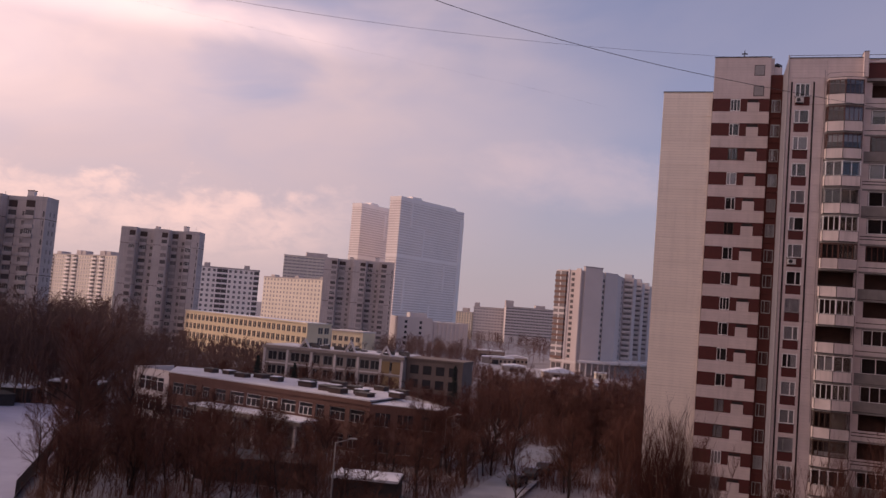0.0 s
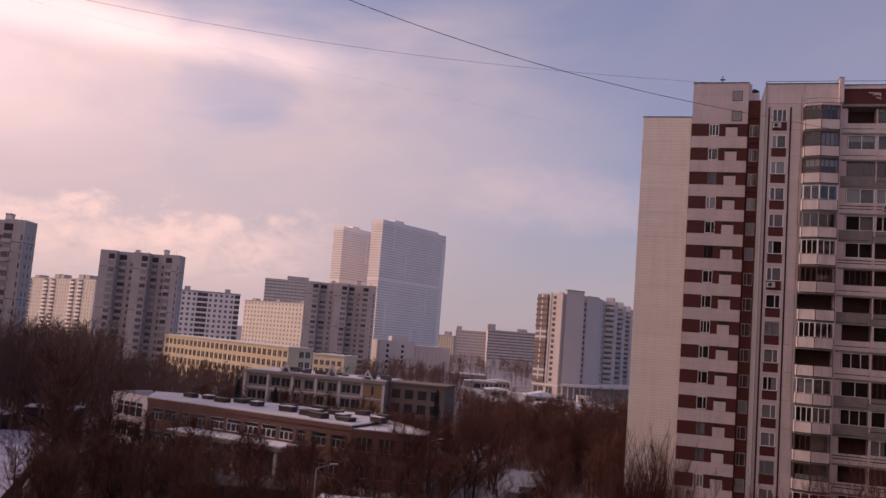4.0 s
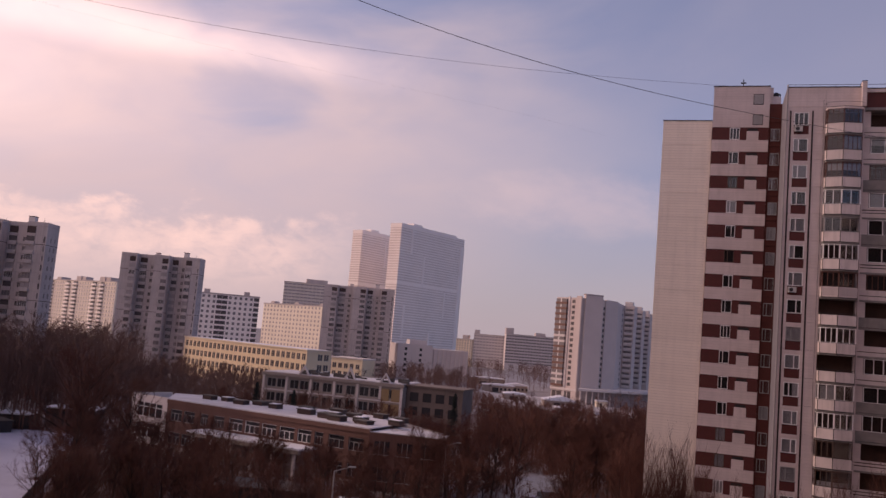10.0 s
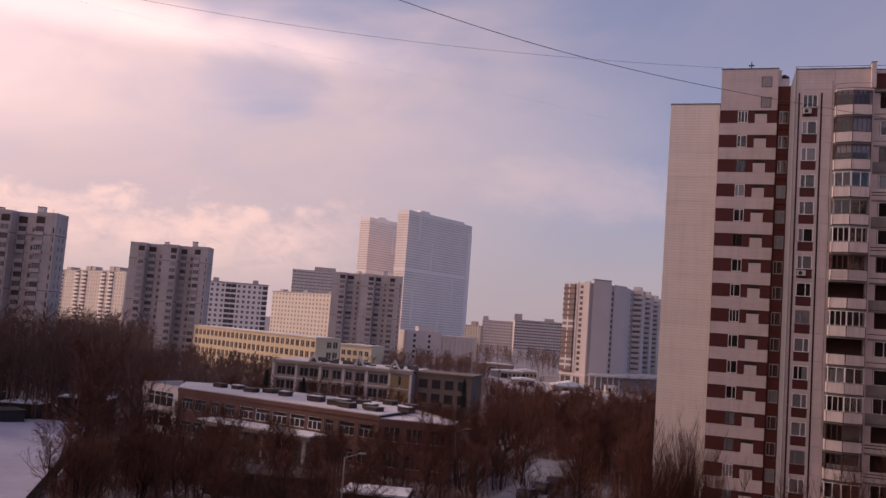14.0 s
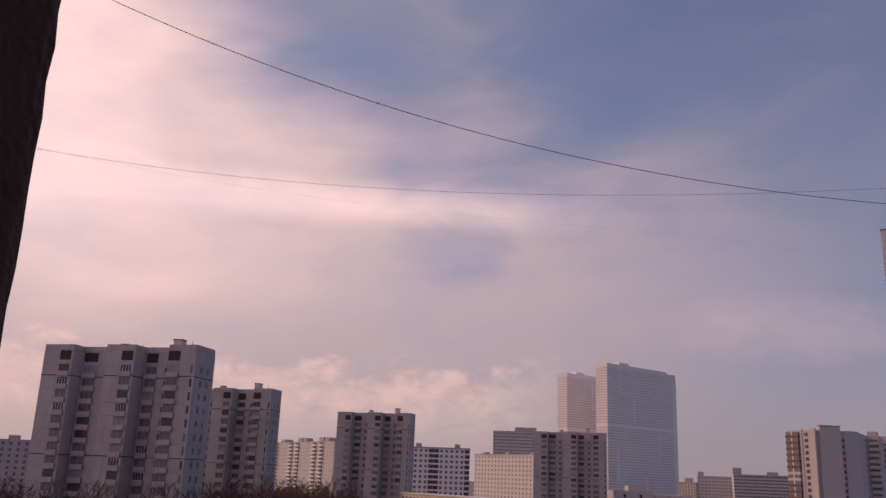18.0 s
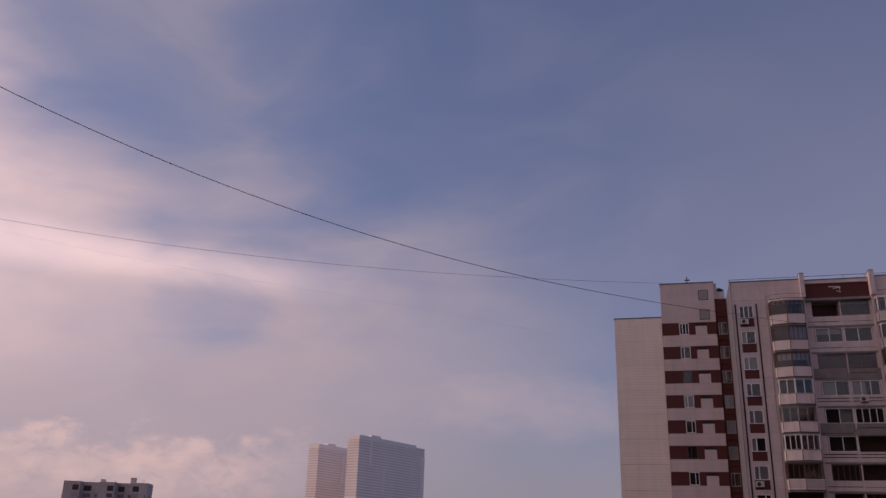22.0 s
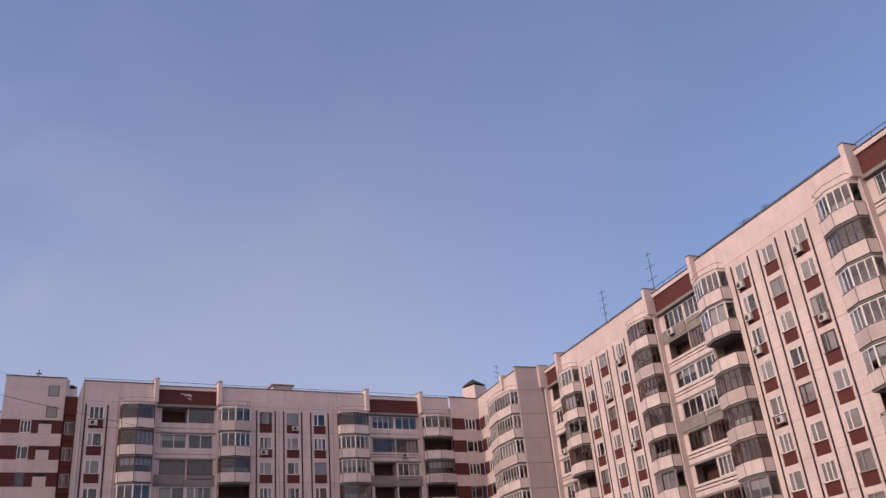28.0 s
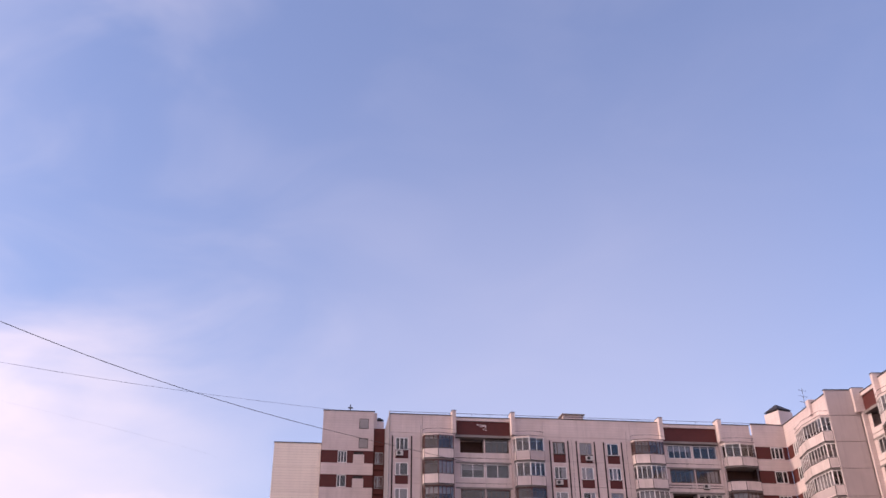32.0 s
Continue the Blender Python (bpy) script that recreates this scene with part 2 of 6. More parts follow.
GREYFRAME = material("grey_frame", (0.33, 0.31, 0.31), 0.6, 0.15, 3.0, 40, 0.1)
# Near-black colour that stands in for the unlit depth of rooms.
ROOMSHADE = material("room_shade", (0.030, 0.026, 0.027), 0.9, 0.3, 0.8, 5, 0.0)
CURTAIN = material("pale_curtain", (0.48, 0.43, 0.425), 0.9, 0.3, 2.5, 9, 0.0, each=1.0)
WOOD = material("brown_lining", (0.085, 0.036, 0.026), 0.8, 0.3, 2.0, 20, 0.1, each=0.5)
REDWOOD = material("dark_red_wood_frame", (0.13, 0.045, 0.032), 0.65, 0.25, 3.0, 40, 0.1)
GLASS = glass("window_glass", (0.88, 0.90, 0.92))
METAL = material("dark_metal", (0.05, 0.047, 0.05), 0.6, 0.2, 4, 40, 0.0, metal=0.4)
ROOFING = material("roof_felt", (0.05, 0.047, 0.05), 0.9, 0.2, 1, 20, 0.2)
ACWHITE = material("ac_white", (0.55, 0.53, 0.52), 0.6, 0.1, 4, 30, 0.0)
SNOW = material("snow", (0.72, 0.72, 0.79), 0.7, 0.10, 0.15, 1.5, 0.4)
# Snow with its bluish shade put into the base colour.
SHADESNOW = material("shaded_snow", (0.37, 0.38, 0.51), 0.8, 0.2, 0.12, 1.2, 0.5)

# ---------------------------------------------------------------- mesh helpers


def box(bm, x0, x1, y0, y1, z0, z1):
    v = [bm.verts.new(p) for p in ((x0, y0, z0), (x1, y0, z0), (x1, y1, z0), (x0, y1, z0), (x0, y0, z1), (x1, y0, z1), (x1, y1, z1), (x0, y1, z1))]
    for f in ((3, 2, 1, 0), (4, 5, 6, 7), (0, 1, 5, 4), (1, 2, 6, 5), (2, 3, 7, 6), (3, 0, 4, 7)):
        bm.faces.new([v[i] for i in f])
    return bm


def prism(bm, outline, z0, z1):
    """A plan outline (counter-clockwise) drawn up from z0 to z1."""
    a, b = [bm.verts.new((x, y, z0)) for x, y in outline], [bm.verts.new((x, y, z1)) for x, y in outline]
    bm.faces.new(a[::-1]), bm.faces.new(b)
    for i in range(len(a)):
        j = (i + 1) % len(a)
        bm.faces.new((a[i], a[j], b[j], b[i]))
    return bm


def tube(bm, p, q, r0, r1, sides=5):
    p, q = Vector(p), Vector(q)
    d = (q - p).normalized()
    e = d.orthogonal().normalized()
    f = d.cross(e)
    rings = [[bm.verts.new(c + r * (math.cos(k * 2 * math.pi / sides) * e + math.sin(k * 2 * math.pi / sides) * f)) for k in range(sides)] for c, r in ((p, r0), (q, r1))]
    for k in range(sides):
        j = (k + 1) % sides
        bm.faces.new((rings[0][k], rings[0][j], rings[1][j], rings[1][k]))
    bm.faces.new(rings[0][::-1]), bm.faces.new(rings[1])
    return bm


def holed(bm, x0, x1, z0, z1, y0, y1, holes):
    """A wall plate between y0 (outside) and y1 with rectangular openings (x0, x1, z0, z1) that go through it."""
    xs = sorted({x0, x1, *(h[0] for h in holes), *(h[1] for h in holes)})
    zs = sorted({z0, z1, *(h[2] for h in holes), *(h[3] for h in holes)})
    nx, nz = len(xs) - 1, len(zs) - 1

    def solid(i, k):
        if not (0 <= i < nx and 0 <= k < nz):
            return False
        cx, cz = (xs[i] + xs[i + 1]) / 2, (zs[k] + zs[k + 1]) / 2
        return not any(h[0] < cx < h[1] and h[2] < cz < h[3] for h in holes)

    def quad(*p):
        bm.faces.new([bm.verts.new(q) for q in p])
    for i in range(nx):
        for k in range(nz):
            if not solid(i, k):
                continue
            a, b, c, d = xs[i], xs[i + 1], zs[k], zs[k + 1]
            quad((a, y0, c), (b, y0, c), (b, y0, d), (a, y0, d))
            quad((b, y1, c), (a, y1, c), (a, y1, d), (b, y1, d))
            if not solid(i - 1, k):
                quad((a, y1, c), (a, y0, c), (a, y0, d), (a, y1, d))
            if not solid(i + 1, k):
                quad((b, y0, c), (b, y1, c), (b, y1, d), (b, y0, d))
            if not solid(i, k - 1):
                quad((a, y1, c), (b, y1, c), (b, y0, c), (a, y0, c))
            if not solid(i, k + 1):
                quad((a, y0, d), (b, y0, d), (b, y1, d), (a, y1, d))
    bmesh.ops.remove_doubles(bm, verts=bm.verts[:], dist=0.0005)
    return bm


def mesh(name, bm, mat):
    me = bpy.data.meshes.new(name)
    bm.to_mesh(me)
    bm.free()
    me.materials.append(mat)
    return me


def thing(name, label, category, group="", kind="", at=None):
    ob = new(name)
    ob.empty_display_size = 0.5
    if at is not None:
        ob.matrix_world = at
    return tagged(ob, label, category, group, kind)


def put(name, data, parent, m=None, label=""):
    """A part on shared mesh data, under its thing, at a pose in the thing's own axes."""
    ob = new(name, data)
    ob.parent = parent
    if m is not None:
        ob.matrix_basis = m
    if label:
        ob["label"] = label
    return ob


def part(name, bm, mat, parent, label="", m=None):
    return put(name, mesh(name, bm, mat), parent, m, label)


def at(x, y=0, z=0):
    return Matrix.Translation((x, y, z))

# ---------------------------------------------------------------- the panel house: windows and balconies
FLOOR = 2.8
W_TOP, W_H, W_W = 48.65, 1.42, 1.44       # top of the topmost windows, their height and width
rng = random.Random(7)


def window_meshes(w, h, mat, split):
    """Frame and pane of a window w by h whose lower left outer corner is the origin; split: mullions as fractions."""
    bm = bmesh.new()
    f = 0.085
    cuts = [f] + [v for q in split for v in (w * q - 0.045, w * q + 0.045)] + [w - f]
    holed(bm, 0, w, 0, h, 0.0, 0.07, [(x0, x1, f, h - f) for x0, x1 in zip(cuts[::2], cuts[1::2])])
    pane = box(bmesh.new(), f * 0.6, w - f * 0.6, 0.03, 0.04, f * 0.6, h - f * 0.6)
    return mesh("window_frame", bm, mat), mesh("pane", pane, GLASS)


WINDOWS = [window_meshes(W_W, W_H, m, s) for m in (WHITEFRAME, WHITEFRAME, GREYFRAME, BROWNFRAME) for s in ((0.36,), (0.62,), (0.33, 0.66))]
SILL = mesh("window_sill", box(bmesh.new(), -0.06, W_W + 0.06, -0.09, 0.05, -0.035, 0.0), METAL)
DRAPES = [mesh("curtain", box(bmesh.new(), *d, 0.074, 0.084, 0.02, W_H - 0.02), CURTAIN) for d in ((0.05, W_W - 0.05), (0.05, 0.5), (W_W - 0.6, W_W - 0.05), (0.3, W_W - 0.3))]


def put_window(house, m, scale=1.0, brown=False, bare=False, drapes=0.88):
    frame_me, pane_me = WINDOWS[6] if brown else WINDOWS[min(rng.choice((0, 1, 2, 3, 4, 5, 0, 1, 3, 4, 6, 7, 9)), len(WINDOWS) - 1)]
    s = Matrix.Diagonal((scale, 1, 1, 1))
    w = put("window", frame_me, house, m @ at(0, 0.035, 0) @ s)
    if bare:
        return w
    pane = put("pane", pane_me, w)
    pane.visible_shadow = False
    if rng.random() < drapes:
        put("curtain", rng.choice(DRAPES + DRAPES[:1] * 7), w)
    return w


def ac_mesh():
    bm = box(bmesh.new(), 0, 0.8, -0.34, -0.04, 0, 0.55)
    bmesh.ops.bevel(bm, geom=bm.edges[:], offset=0.03, segments=1, affect="EDGES")
    me = mesh("housing", bm, ACWHITE)
    fan = bmesh.new()
    bmesh.ops.create_cone(fan, cap_ends=True, segments=14, radius1=0.2, radius2=0.2, depth=0.02, matrix=Matrix.Translation((0.3, -0.35, 0.28)) @ Matrix.Rotation(radians(90), 4, "X"))
    br = box(bmesh.new(), 0.1, 0.7, -0.33, 0, -0.05, 0)
    return me, mesh("fan_grille", fan, METAL), mesh("bracket", br, METAL)


AC = ac_mesh()


def put_ac(house, m):
    a = put("air_conditioner", AC[0], house, m)
    put("fan_grille", AC[1], a), put("bracket", AC[2], a)


def glazing(points, h, mat, bays):
    """Balcony glazing that stands on the line of plan points: frame and panes."""
    fr, pa = bmesh.new(), bmesh.new()
    for (xa, ya), (xb, yb) in zip(points, points[1:]):
        length = math.hypot(xb - xa, yb - ya)
        n = max(1, round(length / bays))
        ux, uy = (xb - xa) / length, (yb - ya) / length
        m = Matrix(((ux, -uy, 0, xa), (uy, ux, 0, ya), (0, 0, 1, 0), (0, 0, 0, 1)))
        for bm, boxes in ((fr, [(0, length, -0.03, 0.03, 0, 0.06), (0, length, -0.03, 0.03, h - 0.06, h)] + [(min(max(length * k / n, 0.035), length - 0.035) - 0.035, min(max(length * k / n, 0.035), length - 0.035) + 0.035, -0.025, 0.025, 0.06, h - 0.06) for k in range(n + 1)]),
                          (pa, [(0.02, length - 0.02, -0.006, 0.006, 0.04, h - 0.04)])):
            for b in boxes:
                start = len(bm.verts)
                box(bm, *b)
                bm.verts.ensure_lookup_table()
                bmesh.ops.transform(bm, matrix=m, verts=bm.verts[start:])
    return mesh("glazing_frame", fr, mat), mesh("pane", pa, GLASS)


def bay_line(w, deep):
    return [(0.0, 0.0), (0.12, -0.62 * deep), (0.46 * w, -deep), (w - 0.12, -0.74 * deep), (w, 0.0)]


def band(points, z0, z1, t=0.07, gap=0.045):
    """A parapet of plates along the plan line."""
    bm = bmesh.new()
    for (xa, ya), (xb, yb) in zip(points, points[1:]):
        length = math.hypot(xb - xa, yb - ya)
        ux, uy = (xb - xa) / length, (yb - ya) / length
        start = len(bm.verts)
        box(bm, gap, length - gap, 0, t, z0, z1)
        bm.verts.ensure_lookup_table()
        bmesh.ops.transform(bm, matrix=Matrix(((ux, -uy, 0, xa), (uy, ux, 0, ya), (0, 0, 1, 0), (0, 0, 0, 1))), verts=bm.verts[start:])
    return bm


def balcony_kit(w, deep):
    line = bay_line(w, deep)
    ground = line + [(w, 1.0), (0, 1.0)]
    kit = {"parapet": mesh("parapet", band(line, -0.02, 1.0), PARAPET), "slab": mesh("slab", prism(bmesh.new(), ground, -0.2, -0.06), SLAB)}
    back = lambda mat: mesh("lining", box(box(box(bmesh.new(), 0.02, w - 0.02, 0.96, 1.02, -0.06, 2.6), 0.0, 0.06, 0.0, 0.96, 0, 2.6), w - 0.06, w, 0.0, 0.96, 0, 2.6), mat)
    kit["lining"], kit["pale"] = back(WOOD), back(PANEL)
    # Dark sheet paints the shade behind the balcony glazing.
    kit["dark"] = mesh("lining", box(bmesh.new(), 0.02, w - 0.02, 0.90, 0.95, -0.06, 2.6), ROOMSHADE)
    inner = [(x * 0.985 + 0.007 * w, y + 0.05) for x, y in line]
    kit["glazed"] = [glazing(inner, 1.5, m, b) for m, b in ((WHITEFRAME, 0.62), (WHITEFRAME, 0.95), (BROWNFRAME, 0.55), (GREYFRAME, 0.8), (REDWOOD, 0.45))]
    kit["curtain"] = [mesh("curtain", band([(x * 0.9 + 0.05 * w, y + 0.2) for x, y in line[a:b]], z0, z1, 0.02, 0.06), CURTAIN) for a, b, z0, z1 in ((1, 3, 1.0, 2.35), (2, 4, 1.0, 2.35), (1, 4, 1.7, 2.35), (0, 2, 1.0, 2.3), (1, 4, 1.0, 1.5))]
    # Dark lower band paints the shadow line under the parapet, upper one caps it.
    low = [(x, y - 0.02) for x, y in line]
    rim = band(low, -0.12, -0.015, 0.11, 0.0)
    for z0, z1, dy, t, gap in ((1.0, 1.05, -0.02, 0.11, 0.0), (0.0, 0.98, 0.03, 0.03, -0.01)):
        extra = bpy.data.meshes.new("rim")
        more = band([(x, y + dy) for x, y in line], z0, z1, t, gap)
        more.to_mesh(extra)
        more.free()
        rim.from_mesh(extra)
    kit["rim"] = mesh("rim", rim, METAL)
    kit["rail"] = mesh("rail", band(line, 1.16, 1.2, 0.04), METAL)
    # sheet-metal or board skirt hung on some parapets
    kit["skirt"] = mesh("skirt", band([(x, y - 0.035) for x, y in line[1:4]], 0.12, 0.92, 0.02, 0.03), GREYPANEL)
    return kit


KITS = {}


def put_balcony(house, m, w, deep, bare=False, white=False):
    key = (round(w, 2), round(deep, 2))
    if key not in KITS:
        KITS[key] = balcony_kit(*key)
    kit = KITS[key]
    b = put("balcony", kit["parapet"], house, m)
    put("rim", kit["rim"], b)
    state = rng.choice(("w0", "w1", "w0") if white else ("w0", "w1", "w0", "b", "g", "w0", "r", "r", "w1", "open", "b", "open", "r", "w0"))
    if bare:
        put("glazing_frame", kit["glazed"][1][0], b, at(0, 0, 1.02))
        return b
    put("slab", kit["slab"], b)
    if rng.random() < 0.14:
        put("skirt", kit["skirt"], b, None, "grey board over the parapet")
    if state == "open":
        put("rail", kit["rail"], b), put("lining", kit["lining"], b, None, "brown painted back wall of the balcony")
    else:
        fr, pa = kit["glazed"][{"w0": 0, "w1": 1, "b": 2, "g": 3, "r": 4}[state]]
        put("glazing_frame", fr, b, at(0, 0, 1.02))
        put("pane", pa, b, at(0, 0, 1.02)).visible_shadow = False
        put("lining", kit[rng.choice(("dark", "lining", "lining", "lining", "pale"))], b)
        if rng.random() < 0.5:
            put("curtain", rng.choice(kit["curtain"]), b)
    return b


def loggia_kit(w):
    kit = {}
    x0, x1 = 0.85, w - 0.45
    half = (x1 - x0) / 2
    kit["slab"] = mesh("slab", box(bmesh.new(), 0, w, -0.05, 1.3, -0.22, -0.04), SLAB)
    boards = bmesh.new()
    for z0, z1, y in ((-0.02, 0.38, 0.0), (0.48, 0.68, 0.03), (0.78, 0.98, 0.0)):
        box(boards, 0.03, w - 0.03, y, y + 0.08, z0, z1)
    kit["parapet"] = [mesh("parapet", boards, PARAPET)]
    boards = bmesh.new()
    box(boards, 0.03, w - 0.03, 0.0, 0.08, -0.02, 0.36), box(boards, 0.03, w / 2 + 0.2, 0.0, 0.08, 0.44, 0.98), box(boards, w / 2 + 0.24, w - 0.03, -0.03, 0.06, 0.40, 1.02)
    kit["parapet"].append(mesh("parapet", boards, PARAPET))
    boards = bmesh.new()
    box(boards, 0.03, w / 2, -0.03, 0.06, 0.02, 1.02), box(boards, w / 2 + 0.03, w - 0.03, 0.0, 0.08, -0.02, 0.5), box(boards, w / 2 + 0.03, w - 0.03, 0.03, 0.08, 0.58, 0.98)
    kit["parapet"].append(mesh("parapet", boards, SLAB))
    kit["divider"] = mesh("divider", box(bmesh.new(), x0 + half - 0.06, x0 + half + 0.06, 0.02, 1.3, 0.0, 2.58), PANEL)
    kit["side_panel"] = [mesh("side_panel", box(bmesh.new(), a, b, 0.01, 0.09, 0.98, 2.58), PANEL) for a, b in ((0.12, x0 - 0.04), (x1 + 0.05, w - 0.12))]
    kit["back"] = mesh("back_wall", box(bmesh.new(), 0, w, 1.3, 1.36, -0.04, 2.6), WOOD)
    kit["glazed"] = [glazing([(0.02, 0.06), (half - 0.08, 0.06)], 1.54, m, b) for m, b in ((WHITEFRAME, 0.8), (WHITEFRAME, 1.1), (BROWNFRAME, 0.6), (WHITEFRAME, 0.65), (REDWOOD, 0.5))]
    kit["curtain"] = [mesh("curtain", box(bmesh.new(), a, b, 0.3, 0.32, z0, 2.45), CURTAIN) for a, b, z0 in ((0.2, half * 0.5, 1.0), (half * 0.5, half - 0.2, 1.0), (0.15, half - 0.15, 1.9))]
    # Dark sheet paints the shade inside a glazed loggia half.
    kit["dark"] = mesh("lining", box(bmesh.new(), 0.0, half - 0.08, 1.1, 1.16, 0, 2.55), ROOMSHADE)
    return kit, x0, half


LOGGIAS = {}


def put_loggia(house, m, w, bare=False):
    key = round(w, 2)
    if key not in LOGGIAS:
        LOGGIAS[key] = loggia_kit(key)
    kit, x0, half = LOGGIAS[key]
    b = put("loggia", rng.choice(kit["parapet"] + kit["parapet"][:1]), house, m)
    put("slab", kit["slab"], b)
    put("back_wall", kit["back"], b)
    if bare:
        return b
    put("divider", kit["divider"], b)
    for me in kit["side_panel"]:
        put("side_panel", me, b)
    for side in (x0, x0 + half + 0.07):
        if rng.random() < 0.12:
            put_ac(b, at(side + 0.6, 0.0, 0.3))
        if rng.random() < 0.72:
            fr, pa = rng.choice(kit["glazed"])
            put("glazing_frame", fr, b, at(side, 0, 1.0))
            put("pane", pa, b, at(side, 0, 1.0)).visible_shadow = False
            if rng.random() < 0.85:
                put("lining", kit["dark"], b, at(side, 0, 0))
            if rng.random() < 0.3:
                put("curtain", rng.choice(kit["curtain"]), b, at(side, 0, 0))
    return b


TOP = 51.3                                # top of the parapet
FLOORS = 17


def sill_z(k):
    return W_TOP - W_H - FLOOR * k


def panel_mesh(w, wins):
    """One storey of wall, from 0.02 to 2.78 over its foot, with its window openings and the red plates under them."""
    return mesh("wall_panel", holed(bmesh.new(), 0.01, w - 0.01, 0.012, FLOOR - 0.012, 0.0, 0.30, [(x, x + W_W, 0.82, 0.82 + W_H) for x in wins]), PANEL)


RED_PLATE = mesh("red_plate", box(bmesh.new(), 0, W_W, -0.012, 0.0, 0, 0.9), RED)
STRIP_BAR = mesh("dark_strip", box(bmesh.new(), -0.08, 0.08, -0.035, 0.0, 1.5, W_TOP + 0.15), STRIP)


def window_bay(house, m, w, wins, ac_seed, seen=FLOORS):
    """A flat bay: 17 storeys of panels with columns of windows, red plates between them and dark strips beside them."""
    me = panel_mesh(w, wins)
    r = random.Random(ac_seed)
    for k in range(FLOORS):
        foot = sill_z(k) - 0.82
        put("wall_panel", me, house, m @ at(0, 0, foot))
        for x in wins:
            put_window(house, m @ at(x, 0, foot + 0.82), bare=k >= seen)
            put("red_plate", RED_PLATE, house, m @ at(x, 0, foot - 0.12))
            if k >= seen:
                continue
            put("window_sill", SILL, house, m @ at(x, 0, foot + 0.82))
            if r.random() < 0.16:
                put_ac(house, m @ at(x + r.choice((0.05, 0.6)), 0, foot + 0.12))
    for x in wins:
        for s in (x - 0.35, x + W_W + 0.35):
            put("dark_strip", STRIP_BAR, house, m @ at(s))
    # Dark sheet close behind the openings paints the unlit rooms.
    part("room_wall", box(bmesh.new(), 0.3, w - 0.3, 0.55, 0.6, 0, TOP - 2), ROOMSHADE, house, m=m)
    top = sill_z(0) - 0.82 + FLOOR
    part("parapet_panel", box(bmesh.new(), 0.01, w - 0.01, 0.0, 0.3, top + 0.012, TOP), PANEL, house, m=m)
    part("flashing", box(bmesh.new(), 0.0, w, -0.05, 0.34, TOP, TOP + 0.09), ROOFING, house, m=m)


def balcony_bay(house, m, w, deep, seen=FLOORS, white=False):
    for k in range(FLOORS):
        put_balcony(house, m @ at(0, 0, sill_z(k) - 0.95), w, deep, k >= seen, white)
    part("back_wall", box(bmesh.new(), 0, w, 1.03, 1.2, 0, TOP), PANEL, house, m=m)
    z = sill_z(0) + 1.75
    part("top_wall", box(bmesh.new(), 0.01, w - 0.01, 0.0, 1.0, z, TOP), PANEL, house, m=m)
    line = bay_line(w, deep)
    part("canopy", prism(bmesh.new(), line, z - 0.2, z), PANEL, house, m=m)
    part("canopy_edge", band([(x, y - 0.02) for x, y in line], z, z + 0.05, 0.1, 0.0), METAL, house, m=m)
    part("top_rail", band([(x, y) for x, y in line], z + 0.5, z + 0.53, 0.03), METAL, house, m=m)
    part("flashing", box(bmesh.new(), 0.0, w, -0.05, 0.34, TOP, TOP + 0.09), ROOFING, house, m=m)


def recess_bay(house, m, w, seen=FLOORS):
    for k in range(FLOORS):
        put_loggia(house, m @ at(0, 0.55, sill_z(k) - 0.95), w, k >= seen)
    part("back_wall", box(bmesh.new(), 0, w, 1.95, 2.1, 0, TOP - 1.4), PANEL, house, m=m)
    z = sill_z(0) + 1.72
    part("red_fascia", box(bmesh.new(), 0.0, w, 0.40, 0.6, z + 0.28, TOP - 0.45), RED, house, m=m)
    part("roof_edge", box(bmesh.new(), 0.0, w, 0.25, 0.75, TOP - 0.44, TOP - 0.08), PANEL, house, m=m)
    part("flashing", box(bmesh.new(), 0.0, w, 0.2, 0.8, TOP - 0.08, TOP), ROOFING, house, m=m)
    part("slab", box(bmesh.new(), 0.0, w, 0.2, 1.9, z, z + 0.26), SLAB, house, m=m)
    for x in (-0.22, w - 0.22):
        part("pier", box(bmesh.new(), x, x + 0.44, -0.55, 0.75, sill_z(0) + 1.95, TOP + 0.48), PANEL, house, m=m)
        part("pier_cap", box(bmesh.new(), x - 0.03, x + 0.47, -0.58, 0.78, TOP + 0.48, TOP + 0.54), ROOFING, house, m=m)
        part("side_wall", box(bmesh.new(), x + 0.06, x + 0.38, 0.02, 1.95, 0, sill_z(0) + 1.95), PANEL, house, m=m)


def frame_of(x, y, dx, dy):
    """Axes of a wall: x along it to the right as it is seen, y into the house, z up."""
    d = math.hypot(dx, dy)
    dx, dy = dx / d, dy / d
    return Matrix(((dx, -dy, 0, x), (dy, dx, 0, y), (0, 0, 1, 0), (0, 0, 0, 1)))


SEEN = 9                                  # storeys that are built in full where only the upper ones come into view
house = thing("apartment_house", "seventeen-storey white panel apartment house with dark red stripes and glazed balconies", "apartment house")
F = frame_of(35.4, 86.7, 0.952, -0.306)
window_bay(house, F, 3.75, [0.74], 1)
balcony_bay(house, F @ at(3.75), 3.55, 1.15)
recess_bay(house, F @ at(7.3), 6.8)
balcony_bay(house, F @ at(14.1), 3.5, 1.15, SEEN)
window_bay(house, F @ at(17.6), 10.4, [1.1, 4.23, 7.46], 4, SEEN)
balcony_bay(house, F @ at(28.0), 3.75, 1.15, SEEN)
recess_bay(house, F @ at(31.75), 7.25, SEEN)
balcony_bay(house, F @ at(39.0), 3.9, 1.15, SEEN)


